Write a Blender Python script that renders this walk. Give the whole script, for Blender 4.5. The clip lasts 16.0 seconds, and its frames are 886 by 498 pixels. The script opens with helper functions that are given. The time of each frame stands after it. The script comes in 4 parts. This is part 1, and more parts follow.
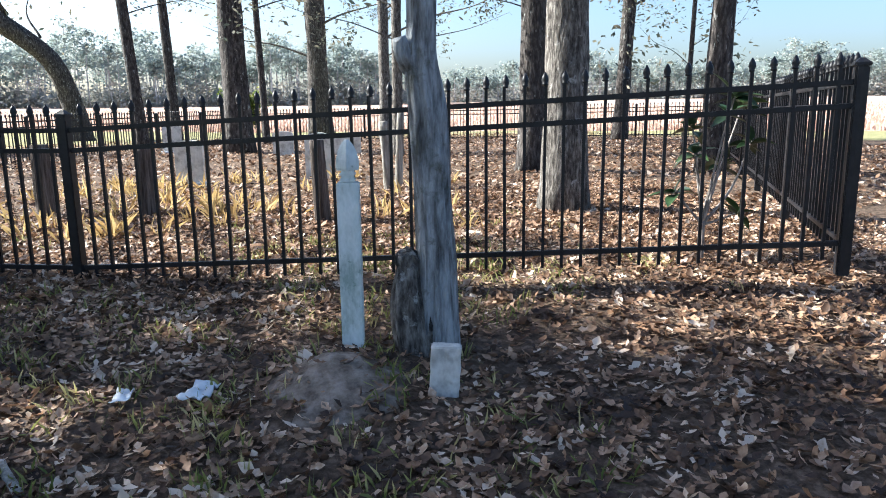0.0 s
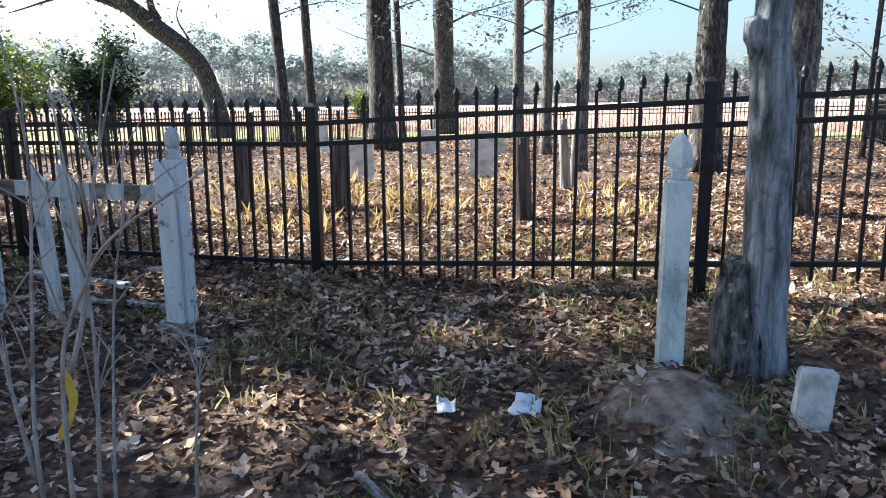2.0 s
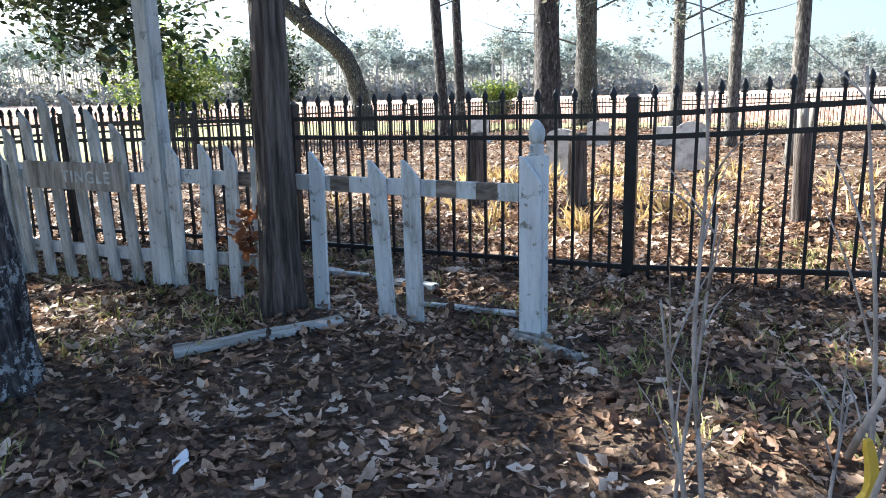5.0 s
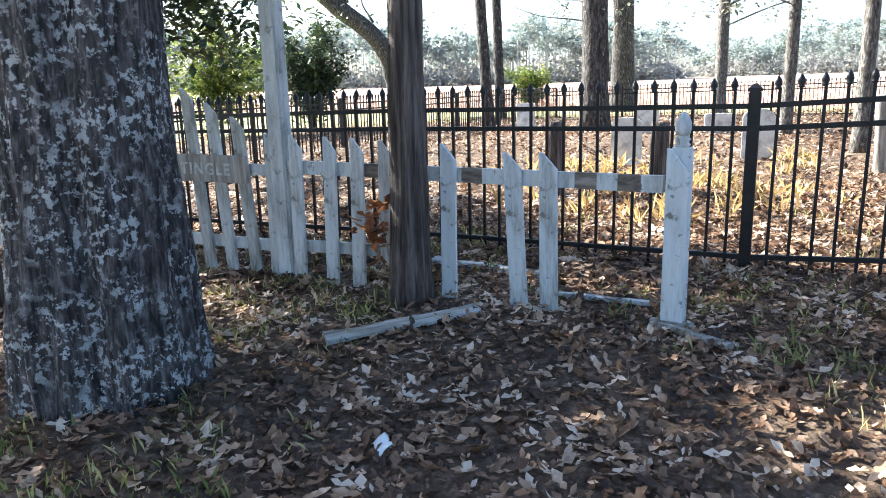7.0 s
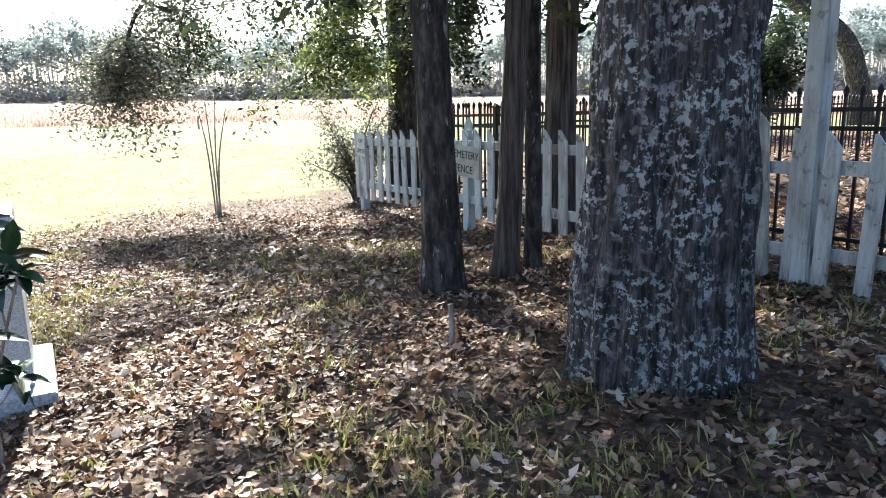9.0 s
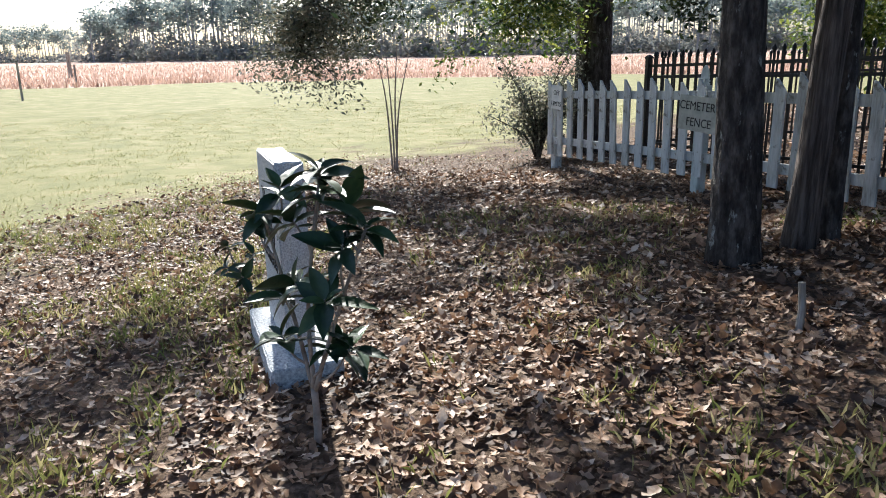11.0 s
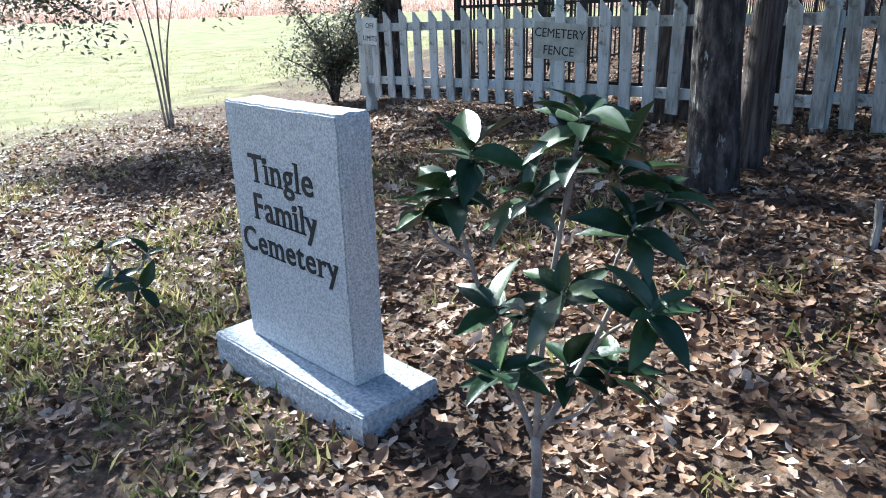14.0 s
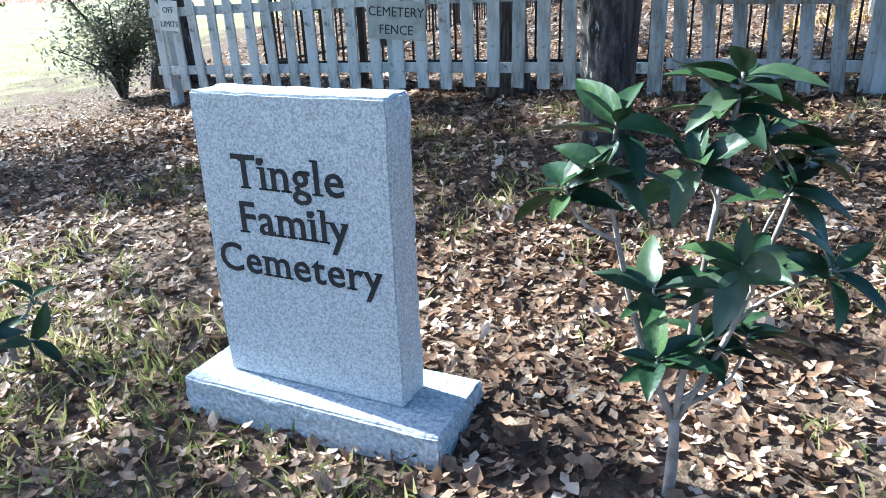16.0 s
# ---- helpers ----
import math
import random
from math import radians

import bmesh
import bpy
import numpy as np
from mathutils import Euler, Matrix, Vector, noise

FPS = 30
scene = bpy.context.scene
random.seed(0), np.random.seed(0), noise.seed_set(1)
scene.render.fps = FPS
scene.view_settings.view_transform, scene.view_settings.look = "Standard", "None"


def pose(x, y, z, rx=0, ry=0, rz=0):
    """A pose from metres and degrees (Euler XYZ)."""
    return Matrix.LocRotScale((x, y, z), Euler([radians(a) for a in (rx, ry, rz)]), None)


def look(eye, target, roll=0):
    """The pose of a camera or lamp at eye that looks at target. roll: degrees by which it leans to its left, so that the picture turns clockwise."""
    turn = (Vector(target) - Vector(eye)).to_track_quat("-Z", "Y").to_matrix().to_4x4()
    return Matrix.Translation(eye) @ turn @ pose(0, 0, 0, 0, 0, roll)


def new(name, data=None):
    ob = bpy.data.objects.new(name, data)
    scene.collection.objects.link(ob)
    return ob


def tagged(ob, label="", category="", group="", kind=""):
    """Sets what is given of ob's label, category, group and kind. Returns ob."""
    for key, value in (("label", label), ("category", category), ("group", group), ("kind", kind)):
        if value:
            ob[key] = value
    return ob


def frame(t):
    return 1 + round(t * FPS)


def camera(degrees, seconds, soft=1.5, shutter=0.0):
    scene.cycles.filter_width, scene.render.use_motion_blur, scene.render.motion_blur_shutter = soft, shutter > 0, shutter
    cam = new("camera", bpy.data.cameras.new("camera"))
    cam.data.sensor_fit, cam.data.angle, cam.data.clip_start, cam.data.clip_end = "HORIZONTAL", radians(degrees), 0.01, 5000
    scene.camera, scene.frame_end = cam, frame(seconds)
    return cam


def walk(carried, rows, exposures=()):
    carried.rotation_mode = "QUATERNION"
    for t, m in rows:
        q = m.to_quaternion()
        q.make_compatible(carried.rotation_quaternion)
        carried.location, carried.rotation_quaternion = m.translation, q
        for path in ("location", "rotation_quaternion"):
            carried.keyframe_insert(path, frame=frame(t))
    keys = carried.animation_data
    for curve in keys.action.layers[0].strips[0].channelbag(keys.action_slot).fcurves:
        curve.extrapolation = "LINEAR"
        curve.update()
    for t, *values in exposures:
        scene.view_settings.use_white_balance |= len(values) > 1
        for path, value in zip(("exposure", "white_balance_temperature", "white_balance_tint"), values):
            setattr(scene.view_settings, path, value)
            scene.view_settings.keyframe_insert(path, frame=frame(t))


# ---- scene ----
cam = camera(63.8, 16.0, 1.0)
METRES, EYE, TILT, LEAN, TURN = 7.08, 1.25, 0.0, 0.0, -20.5
ROWS = [
    (0.0, 0.0, 0.0, 0.0, -0.14, -11.28, 0.68),
    (0.5, -0.0289, 0.0208, 0.0006, 0.1, -11.47, 0.7),
    (1.0, -0.0604, 0.032, -0.0034, 2.02, -11.25, 0.64),
    (1.5, -0.0944, 0.0297, -0.0019, 4.19, -11.13, 0.6),
    (2.0, -0.1294, 0.0304, -0.0045, 8.15, -11.16, 0.54),
    (2.5, -0.1625, 0.037, -0.005, 11.87, -11.18, 0.57),
    (3.0, -0.1956, 0.0311, -0.0071, 14.05, -10.92, 0.51),
    (3.5, -0.2278, 0.0312, -0.0064, 14.79, -11.15, 0.61),
    (4.0, -0.2589, 0.0477, -0.0049, 15.7, -11.18, 0.79),
    (6.5, -0.366, 0.0215, 0.002, 17.91, -12.65, 1.58),
    (7.0, -0.3783, 0.0075, 0.0037, 18.79, -12.67, 1.56),
    (7.5, -0.3923, -0.0051, 0.0034, 22.16, -12.7, 1.43),
    (8.0, -0.4115, -0.019, 0.0014, 28.2, -12.83, 1.11),
    (8.5, -0.436, -0.0269, 0.0006, 39.56, -11.96, 1.07),
    (9.0, -0.4562, -0.0332, -0.0034, 50.96, -11.76, 0.94),
    (9.5, -0.4846, -0.0522, -0.0065, 55.81, -12.52, 0.66),
    (10.0, -0.523, -0.0662, -0.01, 60.48, -13.78, 0.78),
    (12.5, -0.6933, -0.1504, -0.0244, 52.75, -17.92, 0.98),
    (13.0, -0.7327, -0.162, -0.0257, 45.47, -19.76, 1.29),
    (13.5, -0.7733, -0.1698, -0.0262, 39.99, -19.71, 1.47),
    (14.0, -0.8076, -0.1823, -0.0294, 35.24, -19.66, 1.46),
    (14.5, -0.8417, -0.1892, -0.0324, 29.5, -20.94, 1.61),
    (15.0, -0.8716, -0.1869, -0.0342, 23.76, -21.0, 1.83),
    (15.5, -0.8953, -0.1956, -0.0345, 19.13, -20.93, 1.84),
    (16.0, -0.9211, -0.2041, -0.034, 15.2, -21.33, 1.88),
]
walk(cam, [(t, pose(0, 0, EYE, TILT, LEAN, TURN) @ pose(METRES * x, METRES * y, METRES * z, 90 + pitch, roll, yaw)) for t, x, y, z, yaw, pitch, roll in ROWS], [(0.0, 2.05, 5350, 8), (4.0, 2.25, 5350, 8), (6.5, 2.7, 5450, 7), (8.0, 2.85, 5450, 6), (8.5, 2.9, 5450, 6), (9.0, 2.2, 5450, 8), (9.5, 1.5, 5450, 10), (10.0, 1.4, 5450, 10), (12.5, 1.33, 5300, 10), (13.5, 1.65, 5100, 8), (15.0, 2.17, 4750, 4), (16.0, 2.32, 4750, 3)])

# ---- sky, sun ----
SUN_YAW, SUN_ELEV = 54.0, 33.0
world = bpy.data.worlds.new("sky")
scene.world = world
world.use_nodes = True
wn = world.node_tree.nodes
sky = wn.new("ShaderNodeTexSky")
sky.sky_type = "NISHITA"
sky.sun_disc = False
sky.sun_elevation = radians(SUN_ELEV)
sky.sun_rotation = radians(-SUN_YAW)
sky.air_density, sky.dust_density, sky.ozone_density = 1.0, 2.6, 1.0
wn["Background"].inputs["Strength"].default_value = 0.062
world.node_tree.links.new(sky.outputs[0], wn["Background"].inputs["Color"])
sun_data = bpy.data.lights.new("sun", "SUN")
sun_data.energy, sun_data.angle, sun_data.color = 5.0, radians(0.55), (1.0, 0.88, 0.69)
sun = new("sun", sun_data)
sun_dir = Vector((-math.sin(radians(SUN_YAW)) * math.cos(radians(SUN_ELEV)), math.cos(radians(SUN_YAW)) * math.cos(radians(SUN_ELEV)), math.sin(radians(SUN_ELEV))))
sun.matrix_world = look(sun_dir * 80, (0, 0, 0))

# ---- materials ----


def mat(name, stops, scale=6.0, rough=0.8, bump=0.3, bscale=40.0, detail=6.0, stretch=(1, 1, 1), spec=0.3, metal=0.0, island=0.0, rnd=0.0, spots=None, trans=0.0, space="Object"):
    """Two scales of noise through a ramp of colours, with fine relief; spots adds stains or lichen of their own colour."""
    m = bpy.data.materials.new(name)
    m.use_nodes = True
    nt = m.node_tree
    n, link = nt.nodes, nt.links.new
    b = n["Principled BSDF"]
    b.inputs["Roughness"].default_value = rough
    b.inputs["Specular IOR Level"].default_value = spec
    b.inputs["Metallic"].default_value = metal
    co = n.new("ShaderNodeTexCoord")
    mp = n.new("ShaderNodeMapping")
    mp.inputs["Scale"].default_value = stretch
    link(co.outputs[space], mp.inputs["Vector"])
    a = n.new("ShaderNodeTexNoise")
    a.inputs["Scale"].default_value, a.inputs["Detail"].default_value, a.inputs["Roughness"].default_value = scale, detail, 0.62
    link(mp.outputs[0], a.inputs["Vector"])
    fine = n.new("ShaderNodeTexNoise")
    fine.inputs["Scale"].default_value, fine.inputs["Detail"].default_value = bscale, 5.0
    link(mp.outputs[0], fine.inputs["Vector"])
    mix = n.new("ShaderNodeMath")
    mix.operation = "MULTIPLY_ADD"
    mix.inputs[1].default_value = 0.35
    link(fine.outputs[0], mix.inputs[0])
    sc = n.new("ShaderNodeMath")
    sc.operation = "MULTIPLY_ADD"
    sc.inputs[1].default_value, sc.inputs[2].default_value = 2.1, -0.72
    link(a.outputs[0], sc.inputs[0])
    link(sc.outputs[0], mix.inputs[2])
    last = mix
    if island or rnd:
        src = n.new("ShaderNodeNewGeometry").outputs["Random Per Island"] if island else n.new("ShaderNodeObjectInfo").outputs["Random"]
        k = n.new("ShaderNodeMath")
        k.operation = "MULTIPLY_ADD"
        k.inputs[1].default_value = island or rnd
        link(src, k.inputs[0])
        off = n.new("ShaderNodeMath")
        off.operation = "SUBTRACT"
        off.inputs[1].default_value = 0.5 * (island or rnd)
        link(mix.outputs[0], off.inputs[0])
        link(off.outputs[0], k.inputs[2])
        last = k
    ramp = n.new("ShaderNodeValToRGB")
    while len(ramp.color_ramp.elements) < len(stops):
        ramp.color_ramp.elements.new(0.5)
    for e, (p, c) in zip(ramp.color_ramp.elements, stops):
        e.position, e.color = p, (*c, 1)
    link(last.outputs[0], ramp.inputs[0])
    colour = ramp.outputs[0]
    if spots:
        s_scale, lo, hi, s_col = spots[:4]
        s = n.new("ShaderNodeTexNoise")
        s.inputs["Scale"].default_value, s.inputs["Detail"].default_value, s.inputs["Roughness"].default_value = s_scale, 8.0, 0.7
        link(mp.outputs[0] if len(spots) > 4 and spots[4] else co.outputs[space], s.inputs["Vector"])
        sr = n.new("ShaderNodeMapRange")
        sr.inputs["From Min"].default_value, sr.inputs["From Max"].default_value = lo, hi
        link(s.outputs[0], sr.inputs["Value"])
        fac = sr.outputs[0]
        if len(spots) > 5:
            g = n.new("ShaderNodeTexNoise")
            g.inputs["Scale"].default_value, g.inputs["Detail"].default_value = spots[5], 3.0
            link(co.outputs[space], g.inputs["Vector"])
            gr = n.new("ShaderNodeMapRange")
            gr.inputs["From Min"].default_value, gr.inputs["From Max"].default_value = 0.38, 0.56
            link(g.outputs[0], gr.inputs["Value"])
            both = n.new("ShaderNodeMath")
            both.operation = "MULTIPLY"
            link(fac, both.inputs[0])
            link(gr.outputs[0], both.inputs[1])
            fac = both.outputs[0]
        mc = n.new("ShaderNodeMixRGB")
        mc.inputs["Color2"].default_value = (*s_col, 1)
        link(fac, mc.inputs["Fac"])
        link(colour, mc.inputs["Color1"])
        colour = mc.outputs[0]
    link(colour, b.inputs["Base Color"])
    if bump:
        bp = n.new("ShaderNodeBump")
        bp.inputs["Strength"].default_value, bp.inputs["Distance"].default_value = bump, 0.02
        link(mix.outputs[0], bp.inputs["Height"])
        link(bp.outputs[0], b.inputs["Normal"])
    if trans:
        tr = n.new("ShaderNodeBsdfTranslucent")
        link(colour, tr.inputs["Color"])
        ms = n.new("ShaderNodeMixShader")
        ms.inputs[0].default_value = trans
        link(b.outputs[0], ms.inputs[1])
        link(tr.outputs[0], ms.inputs[2])
        link(ms.outputs[0], n["Material Output"].inputs["Surface"])
    return m


M_IRON = mat("iron_black", [(0.3, (0.005, 0.005, 0.007)), (0.8, (0.016, 0.016, 0.019))], 8, 0.45, 0.1, 90, spec=0.35)
M_WHITE = mat("white_paint_worn", [(0.1, (0.33, 0.33, 0.31)), (0.4, (0.54, 0.56, 0.56)), (0.8, (0.64, 0.66, 0.66))], 7, 0.7, 0.4, 60, stretch=(2, 2, 0.4), rnd=0.35, spots=(16, 0.57, 0.63, (0.2, 0.185, 0.16)))
M_GREYW = mat("white_paint_thin", [(0.1, (0.22, 0.22, 0.2)), (0.45, (0.42, 0.43, 0.42)), (0.8, (0.56, 0.58, 0.58))], 7, 0.75, 0.5, 60, stretch=(2, 2, 0.4), rnd=0.4, spots=(11, 0.56, 0.66, (0.16, 0.15, 0.125)))
M_POST = mat("white_post_mildew", [(0.15, (0.3, 0.36, 0.33)), (0.45, (0.55, 0.6, 0.58)), (0.8, (0.72, 0.75, 0.74))], 5, 0.7, 0.4, 60, stretch=(1.5, 1.5, 0.7), spots=(14, 0.6, 0.68, (0.2, 0.27, 0.22)))
M_RAIL = mat("rail_bare_wood", [(0.2, (0.1, 0.08, 0.065)), (0.5, (0.2, 0.165, 0.135)), (0.8, (0.32, 0.28, 0.24))], 6, 0.85, 0.5, 60, stretch=(1, 4, 4))
M_BAREWOOD = mat("weathered_wood", [(0.2, (0.13, 0.12, 0.1)), (0.5, (0.28, 0.26, 0.23)), (0.8, (0.42, 0.4, 0.37))], 4, 0.85, 0.7, 40, stretch=(5, 5, 0.5))
M_PLANK = mat("fallen_plank_wood", [(0.2, (0.2, 0.18, 0.15)), (0.5, (0.4, 0.38, 0.34)), (0.8, (0.6, 0.6, 0.57))], 4, 0.85, 0.6, 40, stretch=(0.6, 6, 6))
M_SNAG = mat("silver_dead_wood", [(0.15, (0.06, 0.06, 0.06)), (0.45, (0.19, 0.2, 0.21)), (0.8, (0.36, 0.38, 0.4))], 5, 0.85, 0.9, 30, stretch=(5, 5, 0.9), spots=(6, 0.55, 0.66, (0.08, 0.085, 0.07)))
M_BARK = mat("bark_dark", [(0.2, (0.016, 0.014, 0.013)), (0.5, (0.05, 0.043, 0.04)), (0.85, (0.13, 0.115, 0.105))], 5, 0.9, 1.0, 22, stretch=(4, 4, 1.3), spots=(4, 0.6, 0.66, (0.34, 0.35, 0.33), "along"))
M_LICHEN = mat("bark_lichen", [(0.25, (0.018, 0.016, 0.017)), (0.55, (0.07, 0.063, 0.062)), (0.9, (0.19, 0.17, 0.165))], 9, 0.9, 1.0, 34, stretch=(5, 5, 0.9), spots=(30, 0.525, 0.555, (0.46, 0.47, 0.47), "", 5))
M_BARKB = mat("bark_brown", [(0.2, (0.03, 0.023, 0.02)), (0.5, (0.09, 0.072, 0.063)), (0.85, (0.19, 0.16, 0.14))], 5, 0.9, 0.9, 22, stretch=(7, 7, 0.5))
M_BARKG = mat("bark_grey", [(0.2, (0.035, 0.03, 0.027)), (0.5, (0.12, 0.108, 0.095)), (0.85, (0.28, 0.26, 0.235))], 9, 0.9, 1.0, 26, stretch=(4, 4, 1.1), spots=(12, 0.58, 0.66, (0.36, 0.35, 0.33)))
M_TWIG = mat("twig_bark", [(0.2, (0.16, 0.13, 0.11)), (0.8, (0.38, 0.34, 0.31))], 12, 0.8, 0.2, 60)
M_LITTER = mat("dry_leaf", [(0.05, (0.04, 0.024, 0.017)), (0.36, (0.13, 0.072, 0.042)), (0.6, (0.28, 0.165, 0.095)), (0.8, (0.47, 0.31, 0.2)), (0.98, (0.68, 0.55, 0.43))], 3, 0.6, 0.15, 60, island=0.85, spec=0.35, trans=0.2)
M_LEAFG = mat("evergreen_leaf", [(0.2, (0.014, 0.03, 0.014)), (0.5, (0.045, 0.075, 0.03)), (0.85, (0.13, 0.15, 0.06))], 3, 0.45, 0.0, 60, island=0.6, spec=0.5, trans=0.3)
M_LEAFY = mat("sunlit_leaf", [(0.2, (0.05, 0.1, 0.02)), (0.5, (0.15, 0.2, 0.04)), (0.85, (0.33, 0.34, 0.08))], 3, 0.5, 0.0, 60, island=0.6, trans=0.45)
M_LEAFO = mat("oak_leaf_sparse", [(0.2, (0.06, 0.075, 0.06)), (0.5, (0.14, 0.15, 0.11)), (0.85, (0.28, 0.25, 0.18))], 3, 0.6, 0.0, 60, island=0.6, trans=0.35)
M_MAG = mat("magnolia_leaf", [(0.2, (0.014, 0.034, 0.016)), (0.5, (0.036, 0.07, 0.024)), (0.85, (0.085, 0.13, 0.04))], 4, 0.4, 0.25, 30, rnd=0.5, spec=0.35)
M_MAGB = mat("magnolia_leaf_dull", [(0.2, (0.02, 0.04, 0.02)), (0.6, (0.06, 0.09, 0.04)), (0.9, (0.14, 0.14, 0.06))], 4, 0.35, 0.1, 30, rnd=0.5, spec=0.5)
M_GRASS = mat("grass_blade", [(0.1, (0.13, 0.16, 0.04)), (0.5, (0.26, 0.26, 0.08)), (0.9, (0.5, 0.43, 0.21))], 2, 0.6, 0.0, 60, island=0.8, trans=0.35)
M_STRAW = mat("dry_grass_blade", [(0.1, (0.26, 0.17, 0.07)), (0.5, (0.46, 0.32, 0.13)), (0.9, (0.62, 0.47, 0.22))], 2, 0.7, 0.0, 60, island=0.7, trans=0.35)
M_FIELD = mat("field_stalk", [(0.1, (0.36, 0.23, 0.17)), (0.5, (0.52, 0.36, 0.28)), (0.9, (0.64, 0.48, 0.38))], 2, 0.8, 0.0, 60, island=0.7, trans=0.3)
M_GRANITE = mat("grey_granite", [(0.2, (0.3, 0.32, 0.34)), (0.42, (0.44, 0.46, 0.48)), (0.58, (0.53, 0.55, 0.57)), (0.8, (0.64, 0.66, 0.68))], 150, 0.6, 0.1, 420, detail=3)
M_ROCKFACE = mat("grey_granite_split", [(0.2, (0.3, 0.32, 0.34)), (0.5, (0.47, 0.49, 0.51)), (0.85, (0.66, 0.67, 0.68))], 70, 0.75, 0.45, 60, detail=4)
M_INK = mat("carved_letter_paint", [(0.2, (0.012, 0.013, 0.018)), (0.8, (0.03, 0.03, 0.035))], 30, 0.6, 0.0)
M_MARBLE = mat("weathered_marble", [(0.2, (0.36, 0.35, 0.33)), (0.5, (0.58, 0.57, 0.54)), (0.85, (0.72, 0.71, 0.68))], 6, 0.8, 0.3, 50, spots=(5, 0.56, 0.72, (0.16, 0.16, 0.14)))
M_SIGN = mat("sign_board_tin", [(0.2, (0.3, 0.31, 0.28)), (0.6, (0.42, 0.43, 0.39)), (0.9, (0.52, 0.52, 0.48))], 8, 0.6, 0.15, 70)
M_SIGNW = mat("sign_white", [(0.2, (0.6, 0.61, 0.6)), (0.8, (0.76, 0.77, 0.76))], 10, 0.5, 0.05, 70)
M_DIRT = mat("bare_soil", [(0.2, (0.1, 0.075, 0.055)), (0.5, (0.2, 0.155, 0.12)), (0.85, (0.33, 0.27, 0.22))], 12, 0.95, 0.8, 60)
M_RAG = mat("white_scrap", [(0.2, (0.55, 0.56, 0.58)), (0.8, (0.8, 0.81, 0.82))], 8, 0.6, 0.2, 50)
M_YELLOW = mat("yellow_tape", [(0.2, (0.6, 0.42, 0.06)), (0.8, (0.75, 0.58, 0.1))], 8, 0.5, 0.1, 50, trans=0.3)
M_RUST = mat("rust_leaf", [(0.2, (0.14, 0.05, 0.02)), (0.5, (0.34, 0.14, 0.06)), (0.85, (0.55, 0.27, 0.1))], 4, 0.6, 0.1, 40, island=0.6, trans=0.4)
# far woods: the haze of distance is painted in as pale, greyed base colours
M_PINE = mat("far_pine_crown_hazed", [(0.1, (0.24, 0.29, 0.28)), (0.5, (0.31, 0.36, 0.34)), (0.9, (0.4, 0.42, 0.37))], 0.2, 0.9, 0.0, 2, island=0.15, spec=0.05, trans=0.4)
M_BRUSHF = mat("far_brush_hazed", [(0.1, (0.24, 0.26, 0.25)), (0.5, (0.32, 0.33, 0.31)), (0.9, (0.42, 0.39, 0.35))], 0.2, 0.9, 0.0, 2, island=0.2, spec=0.05, trans=0.35)
M_PTRUNK = mat("far_pine_trunk_hazed", [(0.2, (0.32, 0.32, 0.33)), (0.8, (0.5, 0.49, 0.49))], 0.5, 0.9, 0.0, 3)

# ---- mesh helpers ----


def mesh(name, verts, faces, material=None, smooth=False):
    me = bpy.data.meshes.new(name)
    me.from_pydata([tuple(v) for v in verts], [], [tuple(f) for f in faces])
    if material:
        me.materials.append(material)
    if smooth:
        me.polygons.foreach_set("use_smooth", [True] * len(me.polygons))
    me.update()
    return me


def strewn(name, template, quads, M, material):
    """One mesh of many copies of a small template: M is an (n, 3, 4) stack of placements."""
    t = np.c_[np.asarray(template, float), np.ones(len(template))]
    v = np.einsum("nij,kj->nki", M, t).reshape(-1, 3)
    n, k = len(M), len(template)
    q = np.asarray(quads)
    f = (q[None] + (np.arange(n) * k)[:, None, None]).reshape(-1, q.shape[1])
    me = bpy.data.meshes.new(name)
    me.vertices.add(len(v))
    me.vertices.foreach_set("co", v.ravel())
    me.loops.add(f.size)
    me.loops.foreach_set("vertex_index", f.ravel().astype(np.int32))
    me.polygons.add(len(f))
    me.polygons.foreach_set("loop_start", (np.arange(len(f)) * q.shape[1]).astype(np.int32))
    me.materials.append(material)
    me.update(calc_edges=True)
    return me


def turns(az, tilt, spin, size, pos):
    """Stack of placements: spun about z, tilted about x, turned to az, scaled and moved."""
    def rz(a):
        o = np.zeros((len(a), 3, 3))
        o[:, 0, 0], o[:, 0, 1], o[:, 1, 0], o[:, 1, 1], o[:, 2, 2] = np.cos(a), -np.sin(a), np.sin(a), np.cos(a), 1
        return o
    rx = np.zeros((len(az), 3, 3))
    rx[:, 1, 1], rx[:, 1, 2], rx[:, 2, 1], rx[:, 2, 2], rx[:, 0, 0] = np.cos(tilt), -np.sin(tilt), np.sin(tilt), np.cos(tilt), 1
    R = rz(az) @ rx @ rz(spin) * np.asarray(size).reshape(-1, 1, 1)
    return np.concatenate([R, np.asarray(pos)[:, :, None]], 2)


def empty(name, m, label, category, group="", kind=""):
    ob = new(name)
    ob.empty_display_size = 0.2
    ob.matrix_world = m
    return tagged(ob, label, category, group, kind)


def part(name, me, parent, m=None, label=""):
    ob = new(name, me)
    ob.parent = parent
    ob.matrix_basis = m or Matrix()
    if label:
        ob["label"] = label
    return ob


def thing(name, me, label, category, m=None, group="", kind=""):
    ob = new(name, me)
    if m:
        ob.matrix_world = m
    return tagged(ob, label, category, group, kind)


